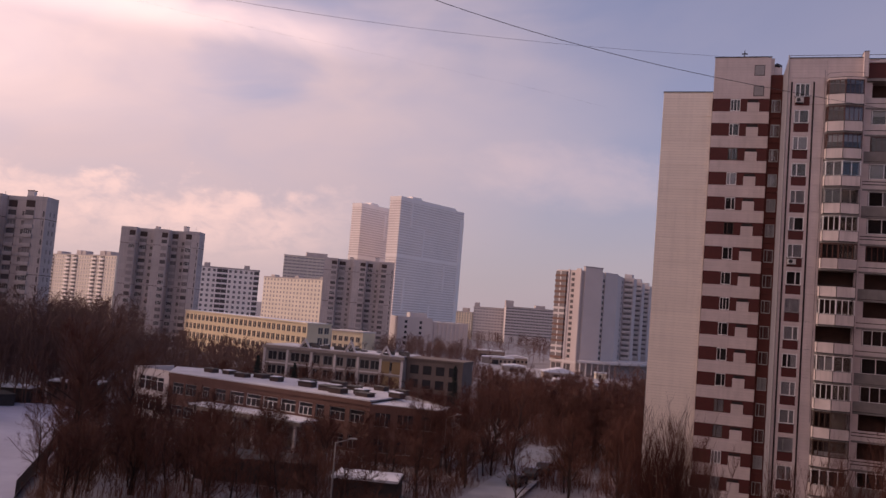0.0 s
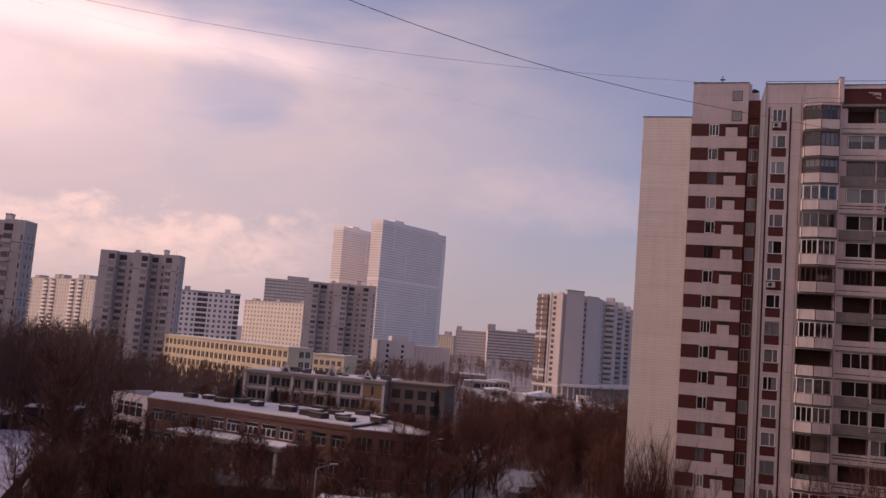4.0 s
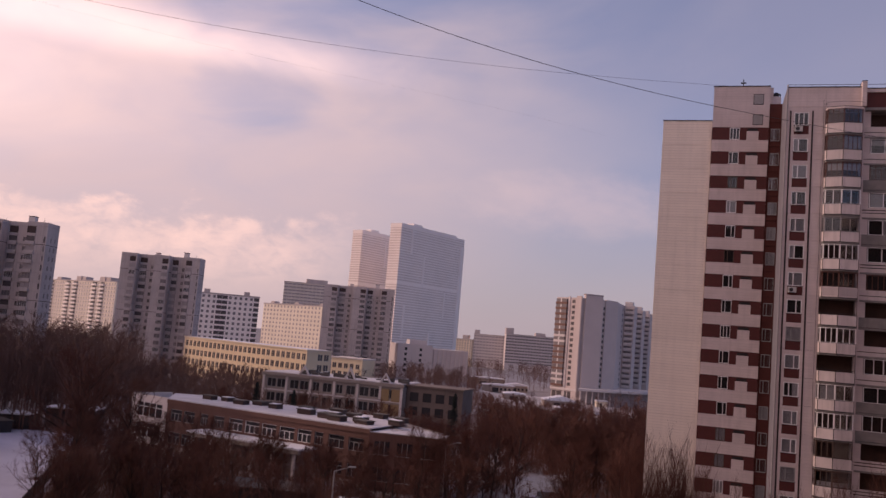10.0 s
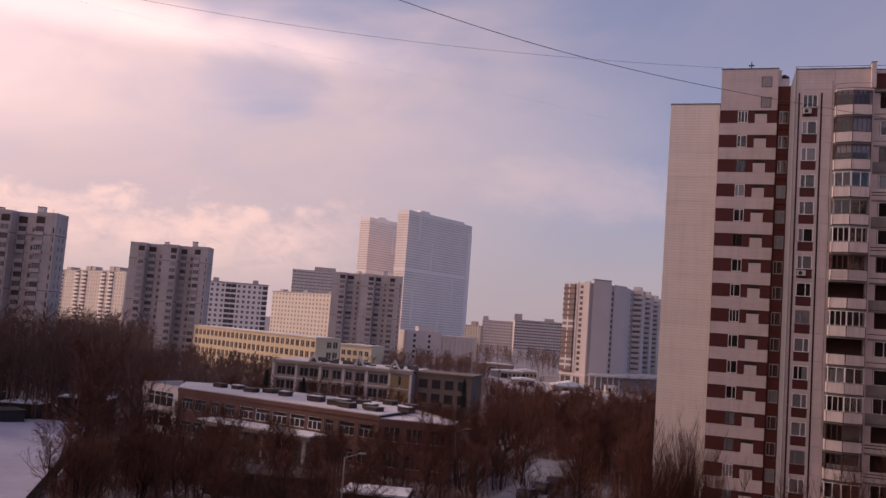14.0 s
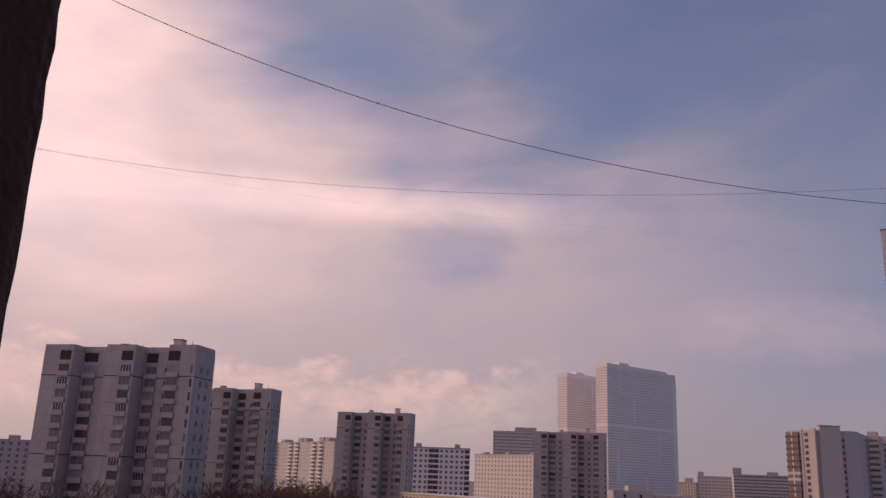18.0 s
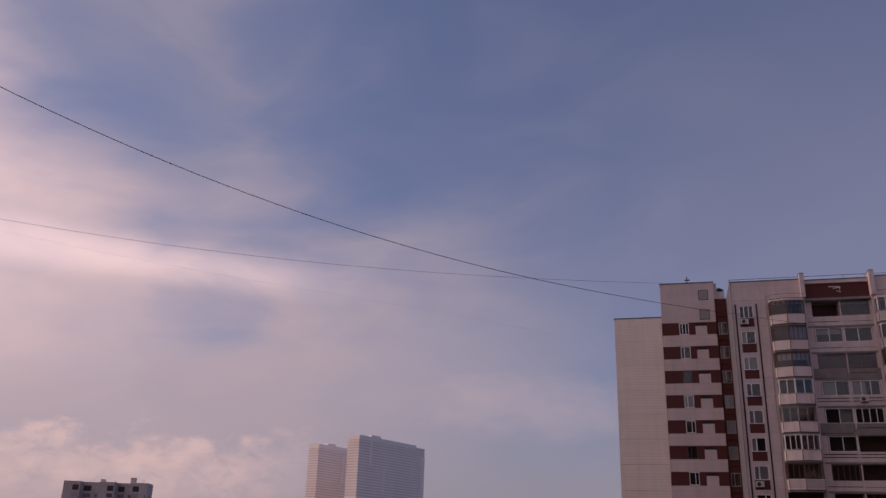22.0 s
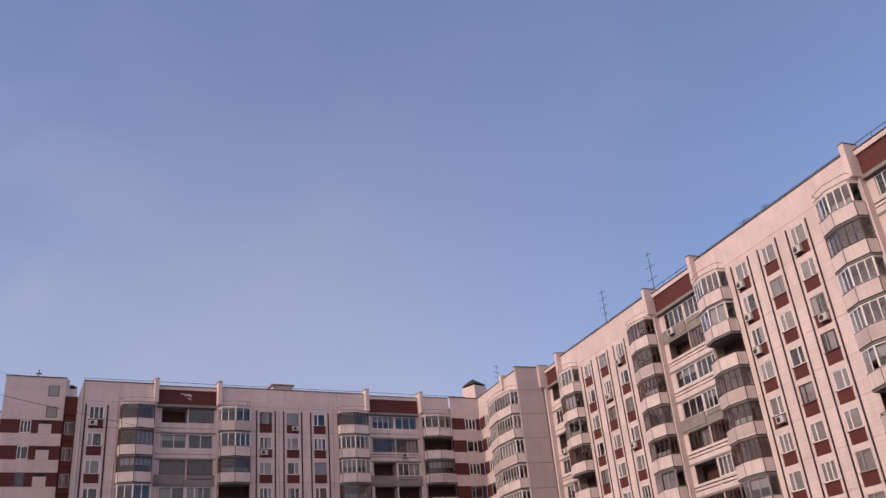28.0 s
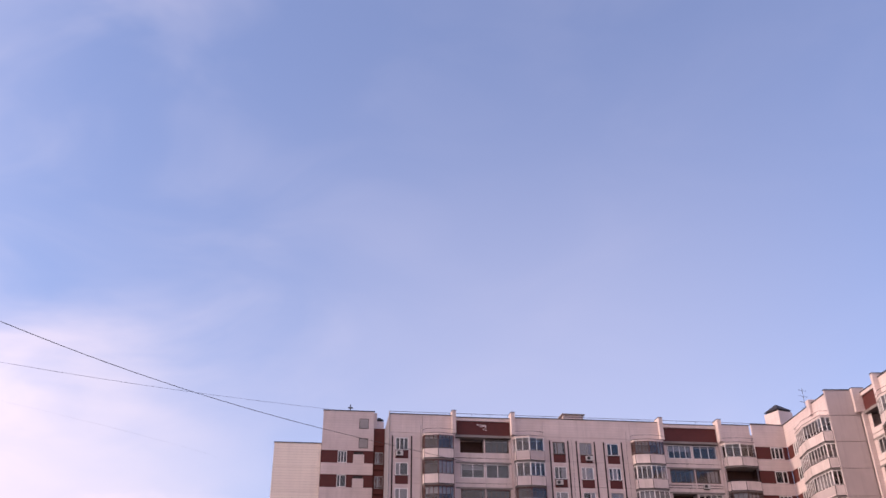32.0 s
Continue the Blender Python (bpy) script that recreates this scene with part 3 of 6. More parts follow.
def stripe_bay(house, m, w, wins, z_top, z_first, seen=FLOORS):
    """Bands of white panel between bands of dark red with windows in them; z_first: top of the first red band."""
    me_red = mesh("red_band", holed(bmesh.new(), 0, w, 0, 1.45, 0.03, 0.25, [(x, x + ww, 0.02, 1.44) for x, ww in wins]), RED)
    me_white = mesh("white_band", box(bmesh.new(), 0.01, w - 0.01, 0.0, 0.25, 0.012, FLOOR - 1.45 - 0.012), PANEL)
    part("wall_panel", box(bmesh.new(), 0.01, w - 0.01, 0, 0.25, z_first + 0.01, z_top), PANEL, house, m=m)
    for k in range(FLOORS):
        z = z_first - 1.45 - FLOOR * k
        if z < 0:
            continue
        put("red_band", me_red, house, m @ at(0, 0, z))
        put("white_band", me_white, house, m @ at(0, 0, z - FLOOR + 1.45))
        for x, ww in wins:
            put_window(house, m @ at(x, 0, z + 0.02), ww / W_W, bare=k >= seen, drapes=0.12)
    # Dark sheet paints the unlit stair rooms behind the bands.
    part("room_wall", box(bmesh.new(), 0.2, w - 0.2, 0.5, 0.55, 0, z_first), ROOMSHADE, house, m=m)
    part("flashing", box(bmesh.new(), -0.05, w + 0.05, -0.06, 0.3, z_top, z_top + 0.09), ROOFING, house, m=m)


# corner with the wing
CORNER = F @ at(42.95, -0.5)
stripe_bay(house, CORNER, 4.05, [(1.9, 1.55)], TOP, W_TOP + 0.02, SEEN)
G = frame_of(79.99, 71.84, -0.407, -0.913)
stripe_bay(house, G @ at(-0.02), 4.4, [(1.6, 1.75)], TOP, W_TOP + 0.02, SEEN)
balcony_bay(house, G @ at(4.4), 7.2, 1.35, SEEN, True)
part("roof_pier", box(bmesh.new(), 7.6, 8.3, -0.3, 0.9, TOP - 1.2, TOP + 0.5), PANEL, house, m=G)
END = frame_of(75.2, 61.1, 0.913, -0.407)
for k in range(19):
    part("end_panel", box(bmesh.new(), 0.0, 3.3, 0.0, 0.28, max(0.0, TOP + 0.4 - FLOOR * (k + 1) + 0.05), TOP + 0.4 - FLOOR * k), GREYPANEL, house, m=END)
part("flashing", box(bmesh.new(), -0.05, 3.35, -0.05, 0.33, TOP + 0.4, TOP + 0.49), ROOFING, house, m=END)
part("return_wall", box(bmesh.new(), 3.02, 3.3, 0.285, 6.0, 0, TOP + 0.4), WOOD, house, m=END)
part("corner_post", box(bmesh.new(), -0.25, 0.3, 0.27, 0.8, 0, TOP), PANEL, house, m=G)
part("core", box(bmesh.new(), 0.1, 11.5, 1.25, 9.0, 0, TOP - 0.3), PANEL, house, m=G)

# wing
W = frame_of(76.25, 55.3, -0.411, -0.911)
recess_bay(house, W @ at(-4.6), 4.6, SEEN)
u = 0.0
for n in range(3):
    balcony_bay(house, W @ at(u), 3.75, 1.2, SEEN)
    if n == 2:
        part("blank_wall", box(bmesh.new(), 3.77, 14, 0.0, 0.3, 0, TOP), PANEL, house, m=W @ at(u))
    else:
        window_bay(house, W @ at(u + 3.75), 11.15, [1.0, 4.35, 7.7], 30 + n, SEEN)
        balcony_bay(house, W @ at(u + 14.9), 3.65, 1.2, SEEN)
        recess_bay(house, W @ at(u + 18.55), 7.4, SEEN)
    u += 25.95

# end of the house: the striped stair block, the red slit beside it and the plain end
S = frame_of(30.2, 94.7, 0.952, -0.306)
stripe_bay(house, S, 6.05, [(1.93, 1.05)], 53.35, 48.6)
me = mesh("white_infill", box(bmesh.new(), 0, 1.27, -0.02, 0.02, -0.02, 1.02), PANEL)
# Proud dark plate paints the shade inside the vent slot.
me2 = mesh("vent_opening", box(bmesh.new(), 0, 1.1, -0.015, 0.03, 1.05, 1.34), ROOMSHADE)
for k in range(16):
    z = 48.6 - 1.45 - FLOOR * k
    put("white_infill", me, house, S @ at(3.72, 0, z)), put("vent_opening", me2, house, S @ at(3.8, 0.005, z))
for z in (48.95, 51.3):
    part("vent_window", box(bmesh.new(), 4.30, 5.40, -0.03, 0.02, z - 0.05, z + 1.15), STRIP, house, m=S)
    part("vent_louvre", box(bmesh.new(), 4.36, 5.34, -0.05, -0.031, z + 0.01, z + 1.09), GREYFRAME, house, m=S)
# Side wall is coloured darker than the front to paint it in shade.
SHADEDSIDE = material("shaded_side_grey", (0.21, 0.20, 0.235), 0.85, 0.2, 0.6, 18, 0.2, streak=0.4)
SLIT = S @ at(6.08, 0.16)
SLITRED = material("dark_red_wall", (0.125, 0.026, 0.019), 0.8, 0.25, 1.5, 20, 0.2, each=0.2)
part("slit_wall", box(bmesh.new(), 0.0, 1.3, 0.12, 0.3, 0, 51.4), SLITRED, house, m=SLIT)
slit_slab = mesh("slab", box(bmesh.new(), 0.0, 1.28, -0.04, 0.12, 0, 0.14), SLITRED)
for k in range(17):
    put("slab", slit_slab, house, SLIT @ at(0, 0, 49.3 - FLOOR * k))
    put_window(house, SLIT @ at(0.2, -0.03, 47.1 - FLOOR * k), 0.66, True, drapes=0.3)
part("side_wall", box(bmesh.new(), -0.02, 0.28, 0.32, 6.1, 0, TOP), SHADEDSIDE, house, m=F @ at(-0.02))
part("corner_pipe", tube(bmesh.new(), (0.05, -0.06, 2), (0.05, -0.06, TOP + 0.3), 0.07, 0.07, 6), GREYFRAME, house, m=F @ at(-0.05))
for k in range(18):
    z1 = 49.4 - FLOOR * k
    part("end_panel", box(bmesh.new(), -5.45, -0.03, 0.3, 0.6, max(0.0, z1 - FLOOR + 0.02), z1), CREAM, house, m=S)
part("flashing", box(bmesh.new(), -5.5, 0, 0.25, 12, 49.4, 49.5), ROOFING, house, m=S)
# bodies and roofs behind the fronts
part("core", box(bmesh.new(), 0.0, 46.5, 2.2, 14, 0, TOP - 0.5), PANEL, house, m=F)
part("core", box(bmesh.new(), -5.3, 6.4, 0.65, 13, 0, 49.3), PANEL, house, m=S)
part("core", box(bmesh.new(), 0.05, 6.4, 0.3, 9, 49.3, 53.3), PANEL, house, m=S)
part("core", box(bmesh.new(), -4.5, 65, 2.2, 14, 0, TOP - 0.5), PANEL, house, m=W)
# a faded scrawl on the red fascia, as plain strokes
for x, z, w, h, turn in ((10.0, 50.42, 1.1, 0.10, 4), (10.4, 50.2, 0.7, 0.09, -8), (11.0, 50.05, 0.09, 0.4, 12), (10.7, 49.95, 0.5, 0.08, 20)):
    part("scrawl", box(bmesh.new(), 0, w, 0.385, 0.399, 0, h), PANEL, house, m=F @ at(x, 0, z) @ Matrix.Rotation(radians(turn), 4, "Y"))
# loose television and telephone leads down the front
lead_rng = random.Random(61)
for m, u0, z0, z1 in ((F, 3.55, 12, 50), (F, 17.25, 8, 50), (F, 27.45, 20, 50), (F, 21.0, 30, 49), (W, 3.6, 10, 50), (W, 14.9, 10, 50), (W, 29.0, 10, 50)):
    cu = bpy.data.curves.new("loose_lead", "CURVE")
    cu.dimensions, cu.bevel_depth, cu.bevel_resolution = "3D", 0.016, 0
    sp = cu.splines.new("POLY")
    n = int((z1 - z0) / 3)
    sp.points.add(n)
    for k in range(n + 1):
        sp.points[k].co = (u0 + lead_rng.uniform(-0.12, 0.12), -0.06, z1 - 3 * k, 1)
    cu.materials.append(METAL)
    put("loose_lead", cu, house, m, "thin dark cable hanging down the wall")

# roof furniture of the panel house
ROOF_Z = TOP - 0.5


def roof_vent(x, y, w, h, cap):
    v = thing("roof_vent", "white roof vent shaft with a dark sheet-metal cap", "roof vent", at=at(x, y, ROOF_Z))
    part("shaft", box(bmesh.new(), -w / 2, w / 2, -w / 2, w / 2, 0, h), PANEL, v)
    for sx in (-1, 1):
        for sy in (-1, 1):
            part("stay", box(bmesh.new(), sx * w * 0.42 - 0.04, sx * w * 0.42 + 0.04, sy * w * 0.42 - 0.04, sy * w * 0.42 + 0.04, h, h + 0.25), METAL, v)
    bm = bmesh.new()
    c = [bm.verts.new((sx * w * 0.5, sy * w * 0.5, h + 0.25)) for sx, sy in ((-1, -1), (1, -1), (1, 1), (-1, 1))]
    tip = [bm.verts.new((-w * 0.08, 0, h + cap)), bm.verts.new((w * 0.08, 0, h + cap))]
    bm.faces.new(c[::-1]), bm.faces.new((c[0], c[1], tip[1], tip[0])), bm.faces.new((c[2], c[3], tip[0], tip[1]))
    bm.faces.new((c[1], c[2], tip[1])), bm.faces.new((c[3], c[0], tip[0]))
    part("cap", bm, METAL, v)


def seat_on(m, x, y):
    p = m @ Vector((x, y, 0))
    return p.x, p.y


roof_vent(82.2, 74.2, 2.3, 2.9, 1.15)
roof_vent(*seat_on(F, -0.7, 7.2), 0.9, 1.6, 0.6)
v = thing("roof_hatch", "low pale roof exit box with a flat lid", "roof hatch", at=F @ at(22.0, 3.0, ROOF_Z))
part("body", box(bmesh.new(), -1.2, 1.2, -1, 1, 0, 1.7), PANEL, v), part("lid", box(bmesh.new(), -1.4, 1.4, -1.15, 1.15, 1.7, 1.84), SLAB, v)


def antenna(m, h, arms, seed):
    r = random.Random(seed)
    a = thing("roof_antenna", "thin dark television antenna mast on the roof", "antenna", "roof antennas", at=m)
    part("mast", tube(bmesh.new(), (0, 0, 0), (0.1, 0, h), 0.038, 0.026, 6), METAL, a)
    for k in range(arms):
        z = h * (0.45 + 0.5 * k / max(1, arms - 1))
        half = r.uniform(0.35, 0.8)
        part("boom", tube(bmesh.new(), (0.08 - half, 0, z), (0.08 + half, 0.1, z), 0.02, 0.02, 4), METAL, a)
        for j in (-0.7, 0.0, 0.7):
            part("rod", tube(bmesh.new(), (0.08 + j * half, -0.25, z + 0.01), (0.08 + j * half, 0.25, z + 0.01), 0.008, 0.008, 4), METAL, a)


antenna(W @ at(9.4, 0.9, ROOF_Z), 4.9, 4, 1)
antenna(W @ at(18.4, 1.0, ROOF_Z), 5.1, 3, 2)
antenna(W @ at(32.0, 1.0, ROOF_Z), 1.6, 2, 3)
antenna(W @ at(34.6, 1.0, ROOF_Z), 1.6, 2, 4)
antenna(at(85.1, 72.4, ROOF_Z), 6.1, 5, 5)
st = thing("roof_mast", "short dark mast with a cross piece on the end roof", "mast", at=S @ at(3.2, 1.5, 53.3))
part("post", box(bmesh.new(), -0.05, 0.05, -0.06, 0.06, 0, 1.35), METAL, st), part("crosspiece", box(bmesh.new(), -0.3, 0.3, -0.05, 0.05, 0.86, 1.0), METAL, st)


def rail(m, w, z):
    t = thing("roof_rail", "thin grey metal rail along the roof edge", "railing", "roof rails", at=m)
    part("top_bar", tube(bmesh.new(), (0, 0.35, z + 0.32), (w, 0.35, z + 0.32), 0.028, 0.028, 4), METAL, t)
    bar = mesh("post", tube(bmesh.new(), (0, 0.35, z), (0, 0.35, z + 0.32), 0.02, 0.02, 4), METAL)
    n = max(2, int(w / 1.8))
    for k in range(n + 1):
        put("post", bar, t, at(w * k / n))


for m, u0, w in ((F, 0, 7.0), (F, 7.4, 6.3), (F, 14.2, 17.0), (F, 31.8, 7.0), (F, 39.2, 6.5), (W, 0.3, 17.8), (W, 18.6, 6.7), (W, 25.9, 17.8), (W, 44.2, 6.7)):
    rail(m @ at(u0), w, TOP + 0.09)

# ---------------------------------------------------------------- ground
ASPHALT = material("snowy_road", (0.38, 0.38, 0.42), 0.8, 0.3, 0.25, 2.0, 0.3, second=(0.13, 0.12, 0.13))
EARTH = material("woodland_floor", (0.36, 0.34, 0.38), 0.9, 0.3, 0.11, 1.2, 0.5, second=(0.040, 0.030, 0.028))


def dip(x, y):
    """The ground falls away by three metres round the stepped block and beyond."""
    def rise(v, a, b):
        f = min(1.0, max(0.0, (v - a) / (b - a)))
        return f * f * (3 - 2 * f)
    return -3.0 * max(rise(y, 250, 360) * rise(x, 8, 40), rise(y, 485, 520))


def heights(x, y):
    return dip(x, y) + 0.5 * noise.noise(Vector((x * 0.05, y * 0.05, 0))) + 0.18 * noise.noise(Vector((x * 0.21, y * 0.21, 3)))


def sheet(name, x0, x1, y0, y1, n, mat, lift, amount=1.0):
    bm = bmesh.new()
    ny = max(2, int(n * (y1 - y0) / (x1 - x0)))
    g = [[bm.verts.new((x0 + (x1 - x0) * i / n, y0 + (y1 - y0) * j / ny, lift + amount * heights(x0 + (x1 - x0) * i / n, y0 + (y1 - y0) * j / ny))) for i in range(n + 1)] for j in range(ny + 1)]
    for j in range(ny):
        for i in range(n):
            bm.faces.new((g[j][i], g[j][i + 1], g[j + 1][i + 1], g[j + 1][i])).smooth = True
    return mesh(name, bm, mat)


gm = bmesh.new()
bmesh.ops.create_grid(gm, x_segments=8, y_segments=8, size=4000, matrix=Matrix.Translation((0, 1500, -3.9)))
tagged(new("ground", mesh("ground", gm, EARTH)), "woodland ground, half snow and half dark leaf litter", "ground", kind="structure")
tagged(new("ground", sheet("ground", -260, 200, -20, 520, 90, EARTH, -0.1, 1.0)), "snow-patched ground under bare trees", "ground", kind="structure")
def snowfield():
    """The open yard, whose edge follows the picket fence."""
    bm, n = bmesh.new(), 60
    g = []
    for j in range(n + 1):
        y = 58 + 97 * j / n
        right = -50.7 - (y - 126.3) * 0.283
        g.append([bm.verts.new((x, y, 0.3 + 1.3 * heights(x, y))) for x in (-130 + (right + 130) * i / n for i in range(n + 1))])
    for a, b in zip(g, g[1:]):
        for i in range(n):
            bm.faces.new((a[i], a[i + 1], b[i + 1], b[i])).smooth = True
    return mesh("snowfield", bm, SHADESNOW)


tagged(new("snowfield", snowfield()), "smooth snow over an open yard, with bluish shade in its colour", "snow", kind="structure")
bm = bmesh.new()
rd = [(-3, 70), (10, 106), (16, 124), (21, 144), (31, 153), (46, 161), (62, 168)]
for (xa, ya), (xb, yb) in zip(rd, rd[1:]):
    bm.faces.new([bm.verts.new(p) for p in ((xa - 3.2, ya, 0.5), (xa + 3.2, ya, 0.5), (xb + 3.2, yb, 0.5), (xb - 3.2, yb, 0.5))])
tagged(new("road", mesh("road", bm, ASPHALT)), "narrow lane of trodden grey snow", "road", kind="structure")
TRODDEN = material("trodden_snow", (0.62, 0.60, 0.64), 0.8, 0.2, 0.09, 1.2, 0.4, second=(0.10, 0.09, 0.09))
tagged(new("pavement", sheet("pavement", 28, 90, 262, 440, 40, TRODDEN, 0.2, 1.0)), "snowy open ground and car park beside the tower", "car park", kind="structure")

# ---------------------------------------------------------------- far buildings
CONCRETE = material("tower_concrete", (0.63, 0.54, 0.525), 0.85, 0.18, 0.15, 2.5, 0.1, each=0.22, streak=0.8)
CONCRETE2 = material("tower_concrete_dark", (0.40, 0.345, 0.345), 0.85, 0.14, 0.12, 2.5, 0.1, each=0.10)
BROWNPLATE = material("brown_fascia", (0.075, 0.045, 0.042), 0.8, 0.2, 0.5, 5, 0.0)
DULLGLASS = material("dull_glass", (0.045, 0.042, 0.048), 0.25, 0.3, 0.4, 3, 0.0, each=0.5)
# Far panes are lightened in steps, distance haze painted into the glass.
SHADEGLASS = material("hazed_dark_glass", (0.13, 0.105, 0.11), 0.35, 0.3, 0.5, 3, 0.0, each=0.7)
FARGLASS = material("hazed_pale_glass", (0.26, 0.22, 0.225), 0.35, 0.25, 0.5, 3, 0.0, each=0.6)
PALEWALL = material("pale_wall", (0.68, 0.60, 0.58), 0.85, 0.08, 0.1, 2, 0.0)
YELLOW = material("yellow_wall", (0.86, 0.69, 0.47), 0.85, 0.10, 0.15, 3, 0.1, each=0.08)
# Cream kept extra pale, with distance haze in the colour.
PALECREAM = material("pale_cream_wall", (0.86, 0.76, 0.64), 0.85, 0.10, 0.1, 2, 0.0)
# Palest far glass, with haze in its colour.
HAZEGLASS = material("hazed_paler_glass", (0.42, 0.36, 0.36), 0.35, 0.2, 0.5, 3, 0.0)
CREAMWALL = material("cream_wall", (0.80, 0.68, 0.53), 0.85, 0.10, 0.1, 2, 0.0)
# White cladding and glass bands are paled and warmed to paint in haze.
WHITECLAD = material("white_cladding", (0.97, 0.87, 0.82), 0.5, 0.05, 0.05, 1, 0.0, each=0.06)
HAZEDBAND = material("hazed_glass_band", (0.84, 0.72, 0.67), 0.2, 0.12, 0.05, 1, 0.0)
BRICK = material("red_brown_brick", (0.175, 0.088, 0.072), 0.9, 0.2, 0.5, 14, 0.3, streak=0.3)
BEIGE = material("beige_plaster", (0.37, 0.305, 0.275), 0.9, 0.15, 0.4, 8, 0.2, streak=0.3)
DARKBEIGE = material("dark_brown_plaster", (0.21, 0.155, 0.135), 0.9, 0.2, 0.4, 8, 0.2, streak=0.4)
OCHRE = material("ochre_panel", (0.34, 0.225, 0.12), 0.85, 0.12, 0.4, 8, 0.1)
HALLWALL = material("white_hall_panel", (0.66, 0.59, 0.58), 0.7, 0.08, 0.15, 3, 0.0, streak=0.2)
STORE = material("grey_cladding", (0.61, 0.51, 0.485), 0.7, 0.08, 0.15, 3, 0.0)

# a sixteen-storey tower seen from its front: three wings with deep recesses between them, plan outline counter-clockwise
TOWER_PLAN = [(0, 0), (7.2, 0), (7.2, 3.6), (15.2, 3.6), (15.2, 0), (22.1, 0), (22.1, 4.1), (30.0, 4.1), (30.0, 0), (36.4, 0), (36.4, 7.7), (30, 20), (4, 22), (0, 14)]
# x, y of the foot of a column of openings, its turn, its width, and its kind: 0 window, 1 loggia, 2 slit
TOWER_COLUMNS = [(4.0, 0, 0, 2.7, 1), (7.6, 3.6, 0, 3.3, 1), (12.6, 3.6, 0, 1.3, 0), (19.0, 0, 0, 2.7, 1), (22.5, 4.1, 0, 2.7, 1), (27.0, 4.1, 0, 1.3, 0), (30.05, 0, 0, 2.7, 1), (35.35, 0, 0, 0.75, 2), (36.4, 2.3, 90, 1.0, 0), (36.4, 4.9, 90, 1.0, 0)]
T_FLOOR = 2.75
STOREY = mesh("storey", prism(bmesh.new(), TOWER_PLAN, 0.03, T_FLOOR - 0.03), CONCRETE)
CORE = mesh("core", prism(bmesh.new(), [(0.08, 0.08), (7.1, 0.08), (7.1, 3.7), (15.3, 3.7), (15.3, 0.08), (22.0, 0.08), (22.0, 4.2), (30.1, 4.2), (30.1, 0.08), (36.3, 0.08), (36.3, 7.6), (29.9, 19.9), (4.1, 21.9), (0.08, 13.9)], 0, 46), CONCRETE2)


def opening(w, kind, frame_mat, pane_mat, posts):
    """Frame, pane and parapet of one opening of the towers."""
    fr, pa, sl = bmesh.new(), bmesh.new(), bmesh.new()
    h = (1.35, 1.5, 1.7)[kind]
    z = 0.95 if kind < 2 else 0.7
    box(pa, 0.05, w - 0.05, -0.03, 0.0, z, z + h)
    cuts = [0.07] + [v for k in range(1, posts) for v in (w * k / posts - 0.04, w * k / posts + 0.04)] + [w - 0.07]
    holed(fr, 0, w, z - 0.06, z + h + 0.06, -0.07, 0.0, [(x0, x1, z, z + h) for x0, x1 in zip(cuts[::2], cuts[1::2])])
    if kind == 1:
        box(sl, -0.05, w + 0.05, -0.5, 0.0, -0.12, 0.92)
    return mesh("window", fr, frame_mat), mesh("pane", pa, pane_mat), mesh("parapet", sl, CONCRETE) if kind == 1 else None


TOWER_LOGGIAS = [(CONCRETE, SHADEGLASS, 1), (CONCRETE, FARGLASS, 2), (CONCRETE, FARGLASS, 3), (WHITEFRAME, SHADEGLASS, 4), (CONCRETE2, HAZEGLASS, 2)]     # frame, glass, number of sashes
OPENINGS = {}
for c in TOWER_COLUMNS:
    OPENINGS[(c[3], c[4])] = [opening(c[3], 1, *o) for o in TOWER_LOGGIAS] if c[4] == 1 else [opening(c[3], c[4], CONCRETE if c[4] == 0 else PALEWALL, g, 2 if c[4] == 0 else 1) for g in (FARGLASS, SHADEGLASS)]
FASCIA = mesh("fascia", box(bmesh.new(), 0, 1.0, -0.06, 0.0, 0, 2.0), BROWNPLATE)
STAY = mesh("trim", box(bmesh.new(), 36.15, 36.3, -0.1, 0.0, 1.2, 45), PALEWALL)


